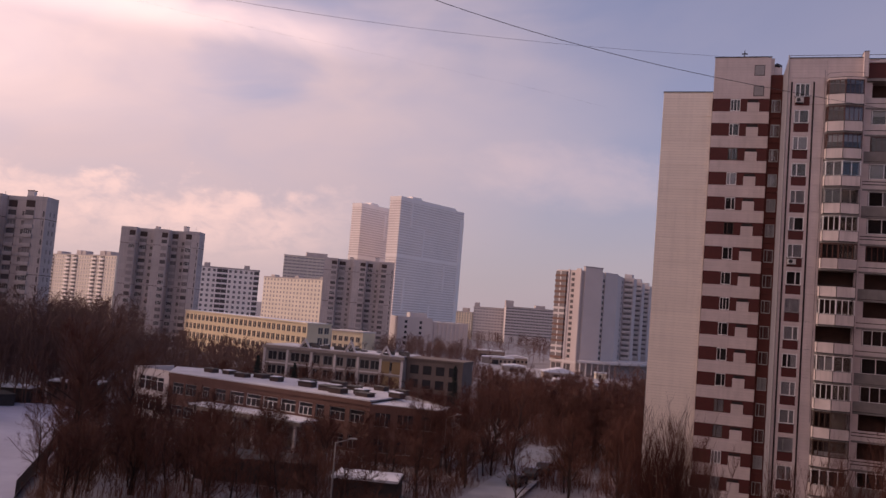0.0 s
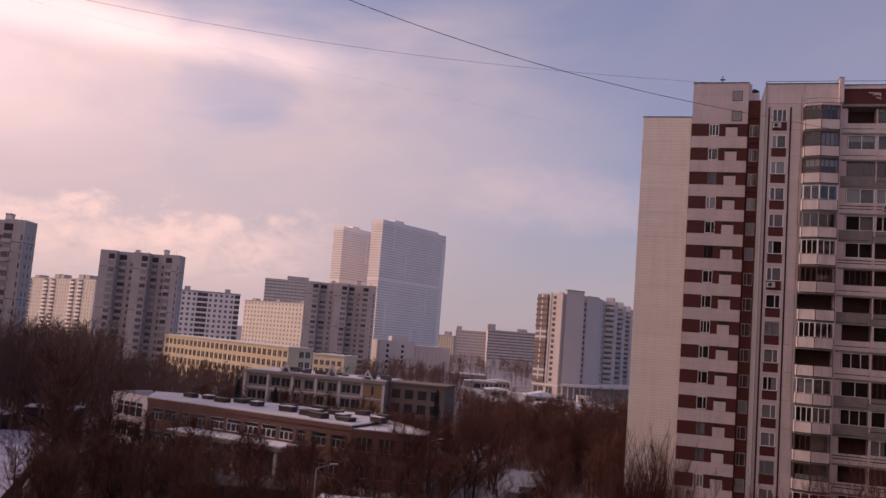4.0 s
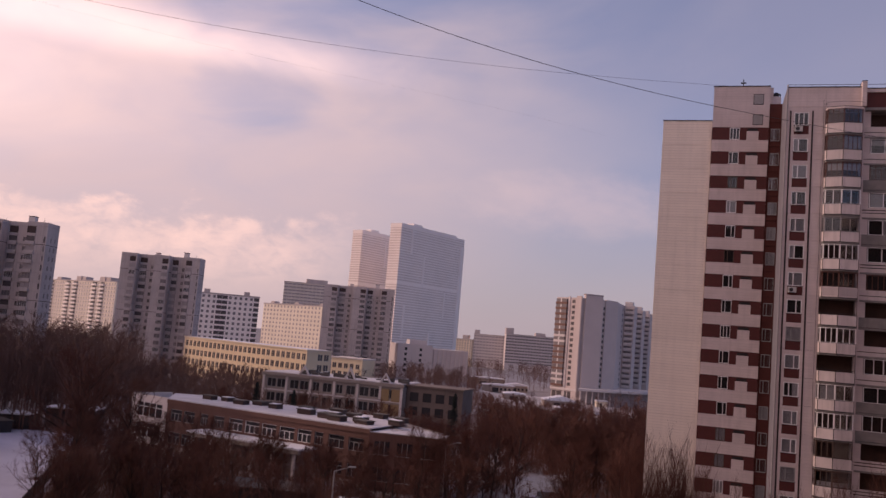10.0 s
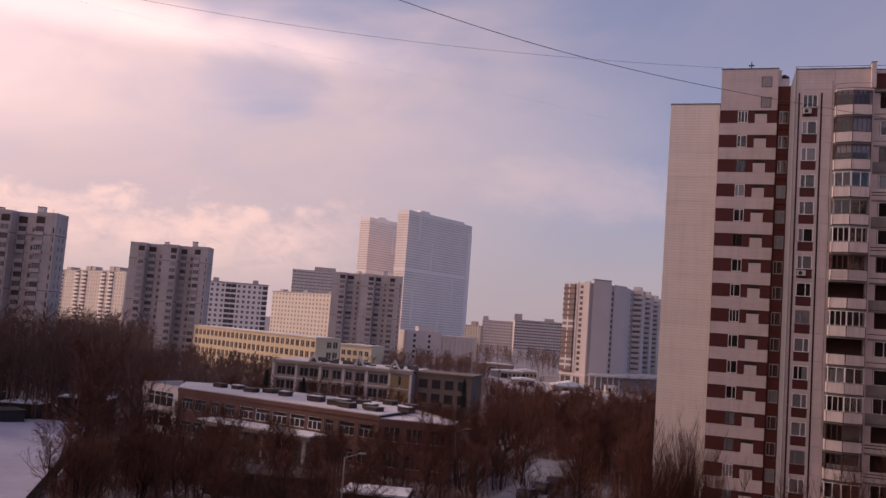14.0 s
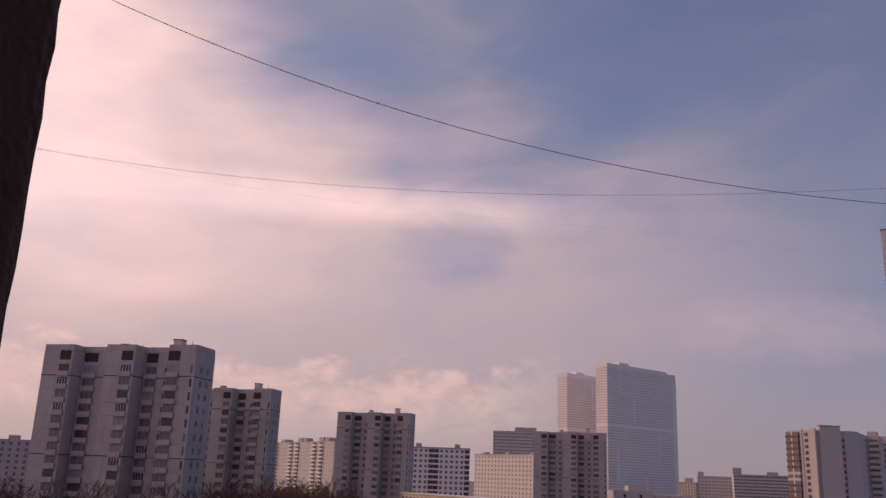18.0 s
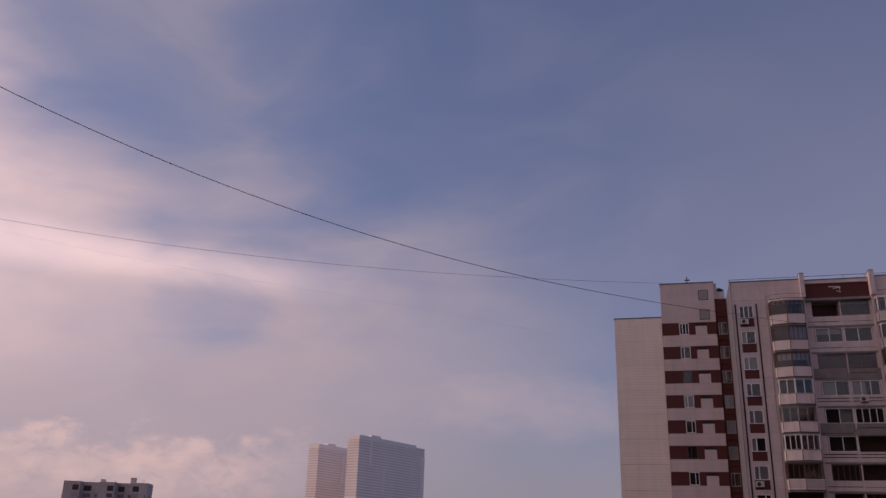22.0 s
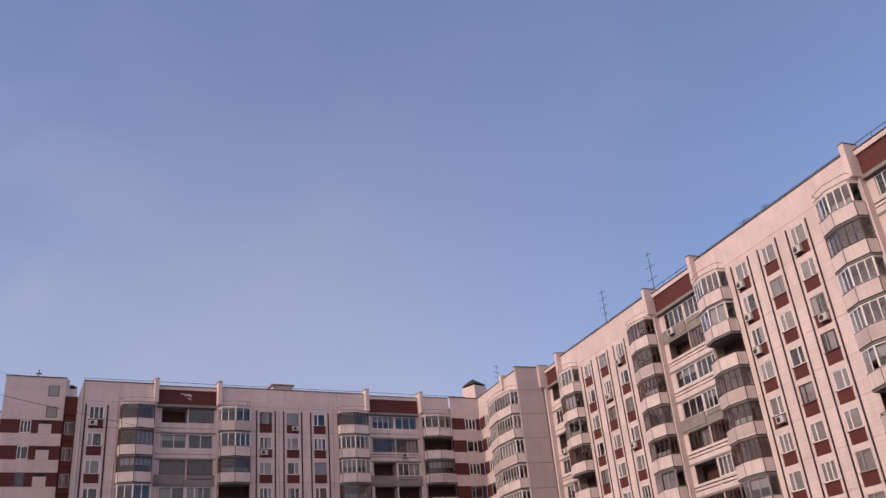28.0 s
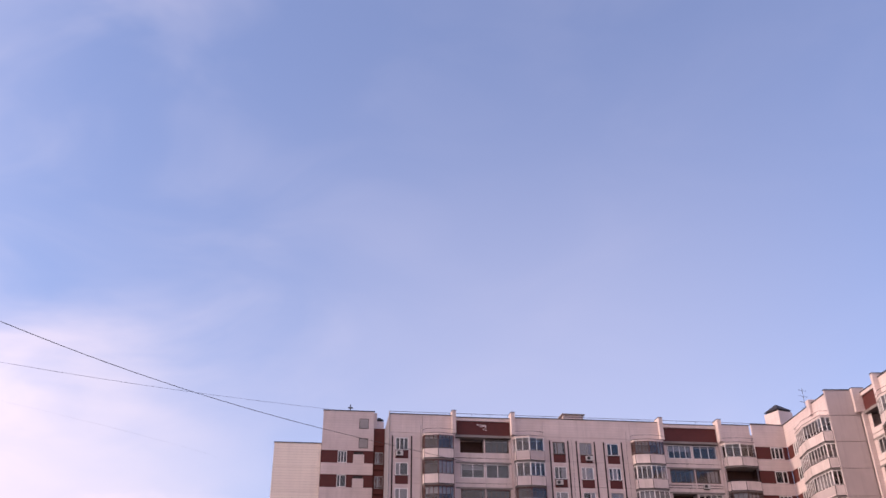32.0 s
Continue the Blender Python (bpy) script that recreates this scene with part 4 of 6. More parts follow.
def tower(x, y, wide=1.0, label="grey sixteen-storey concrete tower with columns of dark loggias"):
    t = thing("apartment_tower", label, "apartment tower", "sixteen-storey towers", at=at(x, y, 0) @ Matrix.Diagonal((wide, 1, 1, 1)))
    pick = random.Random(int(abs(x)))
    put("core", CORE, t)
    for k in range(16):
        z = 1.2 + T_FLOOR * k
        put("storey", STOREY, t, at(0, 0, z))
        for cx, cy, turn, w, kind in TOWER_COLUMNS:
            fr, pa, sl = pick.choice(OPENINGS[(w, kind)])
            m = at(cx, cy, z) @ Matrix.Rotation(radians(turn), 4, "Z")
            if k < 15:
                f = put("window", fr, t, m)
                put("pane", pa, f)
                if sl:
                    put("parapet", sl, f)
            elif kind == 1:
                put("fascia", FASCIA, t, m @ at(0, 0, 0.6) @ Matrix.Diagonal((w, 1, 1, 1)))
    put("trim", STAY, t)
    for z in (9.43, 23.18, 39.68):
        part("joint", prism(bmesh.new(), [(px * 1.001, py - 0.03 if py < 1 else py) for px, py in TOWER_PLAN], z, z + 0.16), BROWNPLATE, t)
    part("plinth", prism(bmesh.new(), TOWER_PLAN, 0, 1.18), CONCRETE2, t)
    part("roof_edge", prism(bmesh.new(), TOWER_PLAN, 45.25, 46.4), CONCRETE, t)
    for px, py, w, h in ((26.0, 8, 2.0, 2.2), (12.5, 9, 1.6, 1.3)):
        s = part("chimney", box(bmesh.new(), px, px + w, py, py + w, 46.4, 46.4 + h), PALEWALL, t)
        part("lid", box(bmesh.new(), px - 0.1, px + w + 0.1, py - 0.1, py + w + 0.1, 46.4 + h, 46.62 + h), BROWNPLATE, s)
    for px, py, h in ((33.5, 3, 1.6), (20, 6, 1.3)):
        part("aerial", tube(bmesh.new(), (px, py, 46.4), (px, py, 46.4 + h), 0.05, 0.03, 4), METAL, t)


tower(-127.1, 160.0)
tower(-148.9, 250.5, 0.945)
tower(-126.8, 345.0, 0.875)
tower(-58.3, 458.0, 1.03)
# Unseen tower added to throw its shadow over the snowy yard.
hid = thing("apartment_tower", "unseen plain tower added beyond the balcony wall to shade the yard", "apartment tower", at=at(-192, 158, 0))
put("core", CORE, hid), part("roof_edge", prism(bmesh.new(), TOWER_PLAN, 46, 46.8), CONCRETE, hid)


def slab_block(name, label, x, y, dx, dy, w, d, z, mat, cols, rows, win=(1.3, 1.4), foot=3.0, roof=(), bands=False, far=True, pane_mat=FARGLASS, deep=()):
    """A slab of flats seen from afar: walls, storeys, rows of windows, roof edge and the huts on it."""
    m = frame_of(x, y, dx, dy)
    t = thing(name, label, "apartment block", at=m)
    part("wall", box(bmesh.new(), 0, w, 0, d, -4, z), mat, t)
    part("roof_edge", box(bmesh.new(), -0.25, w + 0.25, -0.25, d + 0.25, z, z + 0.7), CONCRETE, t)
    step, rise = w / cols, (z - foot) / rows
    ww, wh = win
    pa = mesh("pane", box(bmesh.new(), 0, ww, -0.08, 0, 0, wh), pane_mat)
    # Flat dark plate for a loggia, its shade put into the colour.
    lo = mesh("loggia", box(bmesh.new(), 0, step - 0.1, -0.1, 0, -0.15, wh + 0.25), SHADEGLASS)
    if far:
        bm = bmesh.new()
        for i in range(cols):
            for k in range(rows):
                x0, z0 = step * (i + 0.5) - ww / 2, foot + rise * k + rise * 0.3
                box(bm, x0, x0 + ww, -0.08, -0.002, z0, z0 + wh)
        tagged(part("far_glazing", bm, pane_mat, t), "rows of small dark panes", kind="stuff")
    else:
        for i in range(cols):
            for k in range(rows):
                if i in deep:
                    put("loggia", lo, t, at(step * i + 0.05, 0, foot + rise * k + rise * 0.3))
                else:
                    put("window", pa, t, at(step * (i + 0.5) - ww / 2, 0, foot + rise * k + rise * 0.3))
    if bands:
        for k in range(rows):
            part("floor_band", box(bmesh.new(), -0.1, w + 0.1, -0.22, -0.09, foot + rise * k - 0.1, foot + rise * k + rise * 0.22), PALEWALL, t)
    for rx, rw, rh in roof:
        part("roof_hut", box(bmesh.new(), rx * w, rx * w + rw, d * 0.3, d * 0.3 + rw, z + 0.7, z + 0.7 + rh), CONCRETE, t)
    return t


# twelve-storey slabs, the pale far block, the high block behind the tower
# Most of these far slabs have walls paled to paint in haze.
slab_block("slab_block", "pale grey twelve-storey slab of flats with small windows", -126.5, 458, 33, 7, 33.5, 12, 36.0, WHITECLAD, 12, 12, roof=((0.12, 3, 2), (0.75, 3, 2)), far=False, deep=(4, 5, 11))
slab_block("slab_block", "sunlit cream twelve-storey slab of flats with small windows", -115.5, 590, 36, -34, 66, 12, 36.3, PALECREAM, 18, 12, roof=((0.05, 4, 1.5), (0.45, 4, 1.5), (0.85, 4, 1.5)), far=False, pane_mat=HAZEGLASS)
pink = slab_block("slab_block", "long pinkish nine-storey block of flats half lost in haze", -345.6, 741.2, 36, -34, 152, 14, 44.0, PALECREAM, 34, 14, win=(1.6, 1.3), roof=((0.25, 8, 2.5), (0.49, 8, 3.5), (0.56, 6, 3), (0.76, 8, 3.5), (0.83, 7, 3)), bands=True, pane_mat=HAZEGLASS)
# Proud dark plate over each balcony paints the shade of its recess.
balc, rec = mesh("balcony", box(bmesh.new(), 0, 7.5, -1.4, -0.09, 0, 1.3), WHITECLAD), mesh("recess", box(bmesh.new(), 0.4, 7.1, -0.3, -0.09, 1.3, 2.7), SHADEGLASS)
for u_ in (36, 67, 80, 113, 126):
    for k in range(13):
        b_ = put("balcony", balc, pink, at(u_, 0, 5.0 + 3.0 * k))
        put("recess", rec, b_)
slab_block("slab_block", "pale far block with horizontal window bands in the haze", -141, 808, 44, 8, 46, 16, 64.0, PALECREAM, 12, 20, win=(3.5, 1.4), roof=((0.45, 20, 4),), bands=True, pane_mat=HAZEGLASS)
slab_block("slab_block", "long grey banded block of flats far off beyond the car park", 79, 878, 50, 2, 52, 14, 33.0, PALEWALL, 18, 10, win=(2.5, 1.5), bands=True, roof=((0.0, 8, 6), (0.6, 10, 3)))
slab_block("slab_block", "dark grey block of flats far off beyond the car park", 47, 900, 32, -6, 32, 14, 30.5, PALEWALL, 10, 9, win=(2.4, 1.4), pane_mat=HAZEGLASS, roof=((0.0, 5, 4),))
slab_block("slab_block", "small sunlit pale block far off beside the white towers", 29, 905, 17, -8, 18, 12, 24.0, CREAMWALL, 6, 8, roof=((0.3, 6, 4),))
slab_block("slab_block", "low grey block of flats at the edge of the woods", -330, 330, 60, 20, 64, 14, 30, CONCRETE, 18, 10, roof=((0.3, 4, 2), (0.7, 4, 2)))


def high_rise(x, y, dx, dy, w, d, z, fins, label):
    m = frame_of(x, y, dx, dy)
    t = thing("high_rise", label, "skyscraper", "white twin towers", at=m)
    part("glass_body", box(bmesh.new(), 0, w, 0, d, -4, z - 1), HAZEDBAND, t)
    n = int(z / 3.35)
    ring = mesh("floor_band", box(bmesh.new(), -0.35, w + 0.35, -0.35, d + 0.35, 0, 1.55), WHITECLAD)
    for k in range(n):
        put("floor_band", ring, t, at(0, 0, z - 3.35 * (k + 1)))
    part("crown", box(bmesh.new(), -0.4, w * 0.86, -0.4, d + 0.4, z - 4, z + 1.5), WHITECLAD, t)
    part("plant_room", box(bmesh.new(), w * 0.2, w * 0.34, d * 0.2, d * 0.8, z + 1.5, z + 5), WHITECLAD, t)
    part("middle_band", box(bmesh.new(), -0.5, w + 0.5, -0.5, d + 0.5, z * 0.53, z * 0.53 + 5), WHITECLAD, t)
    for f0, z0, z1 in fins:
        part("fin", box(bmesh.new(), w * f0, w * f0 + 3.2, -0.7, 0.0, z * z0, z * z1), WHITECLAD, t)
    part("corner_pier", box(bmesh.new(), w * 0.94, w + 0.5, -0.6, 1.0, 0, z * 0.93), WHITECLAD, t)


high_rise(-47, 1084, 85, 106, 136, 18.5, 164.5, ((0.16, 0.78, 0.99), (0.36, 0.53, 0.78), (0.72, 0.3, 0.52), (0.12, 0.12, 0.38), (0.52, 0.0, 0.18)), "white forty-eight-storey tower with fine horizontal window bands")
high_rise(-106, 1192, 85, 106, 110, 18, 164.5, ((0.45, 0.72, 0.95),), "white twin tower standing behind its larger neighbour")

# windowless grey hall at the foot of the white towers
hall = thing("grey_hall", "pale grey windowless hall with two slit columns of windows", "commercial building", at=frame_of(-16.6, 470, 26, 8))
part("block", box(bmesh.new(), 0, 20, 0, 20, -3.5, 18.0), HALLWALL, hall)
part("wing", box(bmesh.new(), 20, 42, 2, 20, -3.5, 16.4), HALLWALL, hall)
for k in range(8):
    part("rib", box(bmesh.new(), 21.5 + 2.5 * k, 22.3 + 2.5 * k, 1.4, 2.0, 0, 16.0), PALEWALL, hall)
slit = mesh("window", box(bmesh.new(), 0, 1.4, -0.1, 0, 0, 1.5), DULLGLASS)
for cx in (4.0, 12.5):
    for k in range(5):
        put("window", slit, hall, at(cx, 0, 3 + 2.9 * k))
part("penthouse", box(bmesh.new(), 8, 18, 5, 12, 18, 20.5), HALLWALL, hall)

# stepped seventeen-storey block with red balconies on its sunny end
bt = thing("stepped_block", "stepped seventeen-storey grey block with red balconies on its sunlit end", "apartment block")
out = [(61.6, 420.5), (71.8, 407.7), (82.9, 411.8), (83.6, 414.5), (92.0, 421.8), (151.6, 580), (140, 592), (70, 440)]
part("wall", prism(bmesh.new(), out, -3.5, 47.5), STORE, bt)
E1 = frame_of(61.6, 420.5, 10.2, -12.8)
RUSSET = material("russet_balcony", (0.24, 0.125, 0.10), 0.8, 0.2, 0.5, 5, 0.0)
bal_r, bal_w = mesh("balcony", box(bmesh.new(), 0, 7.2, -1.2, 0, 0, 1.05), RUSSET), mesh("balcony", box(bmesh.new(), 0, 7.2, -1.2, 0, 0, 1.05), PALEWALL)
bal_g = mesh("glazing", box(bmesh.new(), 0.2, 7.0, -1.0, 0, 1.05, 2.6), FARGLASS)
win_s = mesh("window", box(bmesh.new(), 0, 1.8, -0.12, 0, 0, 1.5), SHADEGLASS)
mull = mesh("glazing_post", box(bmesh.new(), 3.2, 3.7, -1.06, -1.0, 1.05, 2.6), WHITEFRAME)
for k in range(16):
    z = 4.5 + 2.65 * k
    b = put("balcony", rng.choice((bal_r, bal_w, bal_r)), bt, E1 @ at(0.3, 0, z))
    put("glazing", bal_g, b), put("glazing_post", mull, b)
    put("window", win_s, bt, E1 @ at(10.2, 0, z + 0.6))
part("pier", box(bmesh.new(), 13.3, 16.3, -0.5, 0.2, 0, 48.3), STORE, bt, m=E1)
part("pier", box(bmesh.new(), 7.9, 8.9, -0.4, 0.2, 0, 48), PALEWALL, bt, m=E1)
E2 = frame_of(71.8, 407.7, 11.1, 4.1)
part("blank_wall", box(bmesh.new(), 1.6, 11.2, -0.6, 1.0, 0, 49.0), STORE, bt, m=E2)
part("dark_slit", box(bmesh.new(), 0.1, 1.5, -0.1, 0.2, 0, 47), CONCRETE2, bt, m=E2)
part("roof_edge", box(bmesh.new(), 1.5, 11.3, -0.8, 1.2, 49.0, 49.6), CONCRETE2, bt, m=E2)
E3 = frame_of(83.6, 414.5, 8.4, 7.3)
part("blank_wall", box(bmesh.new(), 1.2, 11.0, -0.5, 0.5, 0, 47.8), STORE, bt, m=E3)
for k in range(15):
    put("window", win_s, bt, E3 @ at(-0.6, 0, 5 + 2.7 * k))
E4 = frame_of(92.0, 421.8, 59.6, 158.2)
step_me = mesh("bay", box(bmesh.new(), 0, 12, -5.0, 0, 0, 47.6), STORE)
rowb = mesh("balcony", box(bmesh.new(), 0, 1.0, -2.2, 2.2, 0, 1.35), PALEWALL)
roww = mesh("window", box(bmesh.new(), 0, 0.6, -1.9, 1.9, 0, 1.0), FARGLASS)
for s in range(4):
    ox = 14 + 38 * s
    put("bay", step_me, bt, E4 @ at(ox + 12, 0, 0))
    part("roof_hut", box(bmesh.new(), ox + 12, ox + 18, -4, 0, 47.6, 49.6), PALEWALL, bt, m=E4)
    for k in range(15):
        z = 5 + 2.75 * k
        put("balcony", rowb, bt, E4 @ at(ox + 11.0, -2.5, z))
        put("window", roww, bt, E4 @ at(ox + 11.3, -2.5, z + 1.35))
        put("window", win_s, bt, E4 @ at(ox + 4, -0.02, z + 0.7))
part("podium", prism(bmesh.new(), [(73, 404.5), (84, 407), (99, 416), (126, 446), (100, 446), (80, 418)], -3.2, 3.6), CONCRETE2, bt)
part("podium_roof", prism(bmesh.new(), [(71, 399.5), (86, 402.5), (103, 412), (130, 446), (100, 447), (78, 419)], 3.6, 4.7), PALEWALL, bt)
for k in range(6):
    part("podium_post", box(bmesh.new(), 0.5 + 3.0 * k, 0.95 + 3.0 * k, -0.4, 0.1, -3.2, 3.6), PALEWALL, bt, m=frame_of(72, 401.5, 14, 3.2))
part("foot_band", box(bmesh.new(), -0.3, 16.6, -0.6, 0.1, 2.8, 3.9), PALEWALL, bt, m=E1)
for x0, x1 in ((0.8, 6.6), (8.6, 12.6)):
    w_ = part("shop_window", box(bmesh.new(), x0, x1, -0.3, 0.0, -2.4, 2.2), SHADEGLASS, bt, m=E1)
    part("mullion", box(bmesh.new(), (x0 + x1) / 2 - 0.15, (x0 + x1) / 2 + 0.15, -0.4, -0.3, -2.4, 2.2), PALEWALL, bt, m=E1)
kiosk = thing("kiosk", "small sunlit cream kiosk beside the stepped block", "kiosk", at=at(79, 394, -3.1))
part("wall", box(bmesh.new(), 0, 5.0, 0, 4, 0, 3.0), CREAMWALL, kiosk), part("roof", box(bmesh.new(), -0.3, 5.3, -0.3, 4.3, 3.0, 3.35), SNOW, kiosk)
part("door", box(bmesh.new(), 1.6, 2.6, -0.06, 0, 0.1, 2.2), DULLGLASS, kiosk)

# four-storey yellow school and its annexes
YM = frame_of(-95.1, 336.2, 56, -56)
ys = thing("yellow_school", "long sunlit yellow four-storey building with rows of dark windows", "school", at=YM)
part("wall", box(bmesh.new(), 0, 79, 0, 10, 0, 14.6), YELLOW, ys)
part("roof_edge", box(bmesh.new(), -0.3, 79.3, -0.3, 10.3, 14.6, 15.0), CREAMWALL, ys)
part("snow", box(bmesh.new(), 0.6, 78.4, 0.6, 9.4, 15.0, 15.08), SNOW, ys)
yw, yf = mesh("pane", box(bmesh.new(), 0, 1.75, -0.06, 0.0, 0, 2.0), SHADEGLASS), mesh("window", box(box(bmesh.new(), -0.1, 1.85, -0.12, -0.0, -0.15, 0.0), 0.83, 0.93, -0.12, -0.06, 0, 2.0), CREAMWALL)
for i in range(27):
    for k in range(4):
        w_ = put("window", yf, ys, at(1.2 + 2.9 * i, 0, 1.4 + 3.4 * k))
        put("pane", yw, w_)
for i in (0, 1):
    for k in range(4):
        w_ = put("window", yf, ys, at(79, 4.6 + 2.6 * i, 1.4 + 3.4 * k) @ Matrix.Rotation(radians(90), 4, "Z"))
        put("pane", yw, w_)
ya = thing("yellow_annex", "small sunlit yellow annexe with a flat snowy roof", "school", at=frame_of(-40.6, 366, 13.5, -7))
part("wall", box(bmesh.new(), 0, 15.5, 0, 10, 0, 10.6), YELLOW, ya), part("roof_edge", box(bmesh.new(), -0.3, 15.8, -0.4, 10.3, 10.6, 11.2), PALEWALL, ya)
for i in range(5):
    for k in range(2):
        w_ = put("window", yf, ya, at(0.8 + 2.9 * i, 0, 3.2 + 3.4 * k))
        put("pane", yw, w_)

# ---------------------------------------------------------------- the two near schools
SF = frame_of(-42.3, 144.0, 35.0, -20.0)      # front of the brick school
LEN = 40.3
DARKFELT = material("roof_clutter", (0.11, 0.095, 0.09), 0.9, 0.3, 1.0, 8, 0.2, each=0.4)
ROOFSNOW = material("patchy_roof_snow", (0.62, 0.60, 0.65), 0.8, 0.15, 0.25, 3, 0.3, second=(0.34, 0.32, 0.34))
sc = thing("brick_school", "two-storey brick school with a snowy flat roof and white window frames", "school", at=SF)
BAYS = [(0.9, 2.5), (3.8, 2.5), (7.6, 1.6), (10.4, 2.3), (13.6, 2.9), (17.0, 2.9), (20.4, 2.9), (23.9, 2.9), (27.4, 2.6), (30.6, 1.6), (33.2, 2.8), (36.8, 2.6)]
holes = [(x, x + w, z, z + 1.9) for x, w in BAYS for z in (1.3, 5.0)]
part("front_wall", holed(bmesh.new(), 0, LEN, 0, 7.7, 0, 0.4, holes), BRICK, sc)
part("cornice", box(bmesh.new(), -0.1, LEN + 0.1, -0.12, 0.4, 7.7, 8.35), BRICK, sc)
part("base_wall", box(bmesh.new(), -0.06, LEN, -0.06, 0.0, 0, 0.9), BEIGE, sc)
for n, (x, w) in enumerate(BAYS):
    for z in (1.3, 5.0):
        bm = bmesh.new()
        for a, b, c, d in ((0, w, 0, 0.09), (0, w, 1.81, 1.9), (0, 0.09, 0.09, 1.81), (w - 0.09, w, 0.09, 1.81), (0.09, w - 0.09, 1.2, 1.28)):
            box(bm, a, b, 0.12, 0.2, c, d)
        for k in (1, 2):
            box(bm, w * k / 3 - 0.05, w * k / 3 + 0.05, 0.12, 0.2, 0.09, 1.2)
        f = part("window", bm, WHITEFRAME if 3 < n < 9 else GREYFRAME, sc, m=at(x, 0, z))
        part("pane", box(bmesh.new(), 0.05, w - 0.05, 0.2, 0.22, 0.05, 1.85), DULLGLASS, f)
part("body", prism(bmesh.new(), [(0, 0.45), (LEN, 0.45), (LEN + 10, 4.0), (LEN + 8, 9), (LEN - 4, 17), (-1, 12), (-6.6, 8)], 0, 8.0), BEIGE, sc)
part("roof_snow", prism(bmesh.new(), [(-0.1, -0.1), (LEN, -0.1), (LEN - 1, 10), (LEN - 5, 17), (-1, 12.2), (-6.7, 8)], 8.36, 8.55), ROOFSNOW, sc)
part("lower_roof", prism(bmesh.new(), [(LEN + 0.1, 0.0), (LEN + 10, 3.9), (LEN + 8.2, 9), (LEN - 0.8, 10)], 8.02, 8.1), ROOFSNOW, sc)
part("right_wall", box(bmesh.new(), 0, 10.7, -0.3, 0.0, 0, 7.95), BRICK, sc, m=at(LEN, 0) @ Matrix.Rotation(radians(21.5), 4, "Z"))
bm = mesh("window", box(bmesh.new(), 0, 2.2, -0.05, 0, 0, 1.8), DULLGLASS)
bar = mesh("window_frame", box(box(box(bmesh.new(), -0.08, 2.28, -0.1, -0.0, -0.15, 0.0), 0.7, 0.78, -0.08, -0.051, 0, 1.8), 1.45, 1.53, -0.08, -0.051, 0, 1.8), GREYFRAME)
for k in range(3):
    for z in (1.4, 5.1):
        put("window", bm, sc, at(LEN, 0) @ Matrix.Rotation(radians(21.5), 4, "Z") @ at(0.9 + 3.3 * k, -0.3, z))
        put("window_frame", bar, sc, at(LEN, 0) @ Matrix.Rotation(radians(21.5), 4, "Z") @ at(0.9 + 3.3 * k, -0.3, z))
# white block at its end
part("white_block", box(bmesh.new(), -9.6, -0.1, 0.0, 0.4, 0, 8.5), PALEWALL, sc, m=at(0, 0) @ Matrix.Rotation(radians(-7), 4, "Z"))
part("white_side", box(bmesh.new(), -10.0, -9.6, -0.0, 8.0, 0, 8.5), PALEWALL, sc, m=at(0, 0) @ Matrix.Rotation(radians(-7), 4, "Z"))
for z in (1.6, 5.0):
    for k in range(4):
        w_ = part("window", box(bmesh.new(), -8.0 + 1.7 * k, -6.45 + 1.7 * k, -0.05, 0.0, z, z + 2.2), DULLGLASS, sc, m=Matrix.Rotation(radians(-7), 4, "Z"))
        part("window_frame", box(box(bmesh.new(), -8.05 + 1.7 * k, -7.93 + 1.7 * k, -0.12, 0.0, z - 0.1, z + 2.3), -8.0 + 1.7 * k, -6.45 + 1.7 * k, -0.1, -0.05, z + 1.5, z + 1.6), WHITEFRAME, w_)
# porch with its posts
part("porch_roof", box(bmesh.new(), 9.5, 31.5, -4.6, -0.1, 3.9, 4.45), BEIGE, sc), part("porch_snow", box(bmesh.new(), 9.4, 31.6, -4.7, -0.1, 4.45, 4.7), SNOW, sc)
for k in range(6):
    part("porch_post", box(bmesh.new(), 10.2 + 4 * k, 10.6 + 4 * k, -4.3, -3.9, 0, 3.9), PALEWALL, sc)
# Dark plate on the wall paints the shade under the porch roof.
part("porch_shade", box(bmesh.new(), 10, 31, -0.09, -0.07, 0.9, 3.8), CONCRETE2, sc)
r = random.Random(3)
spots = [(3.0, 6.5), (6.2, 7.5), (10.5, 6.0), (12.6, 8.4), (17.0, 7.0), (21.5, 9.5), (26, 12), (28.0, 8.0), (30.5, 10), (33, 14), (29.5, 4.2), (32.3, 3.0), (34.8, 5.6), (36.8, 3.6), (38.2, 12), (40.0, 7.5), (24.5, 5.5)]
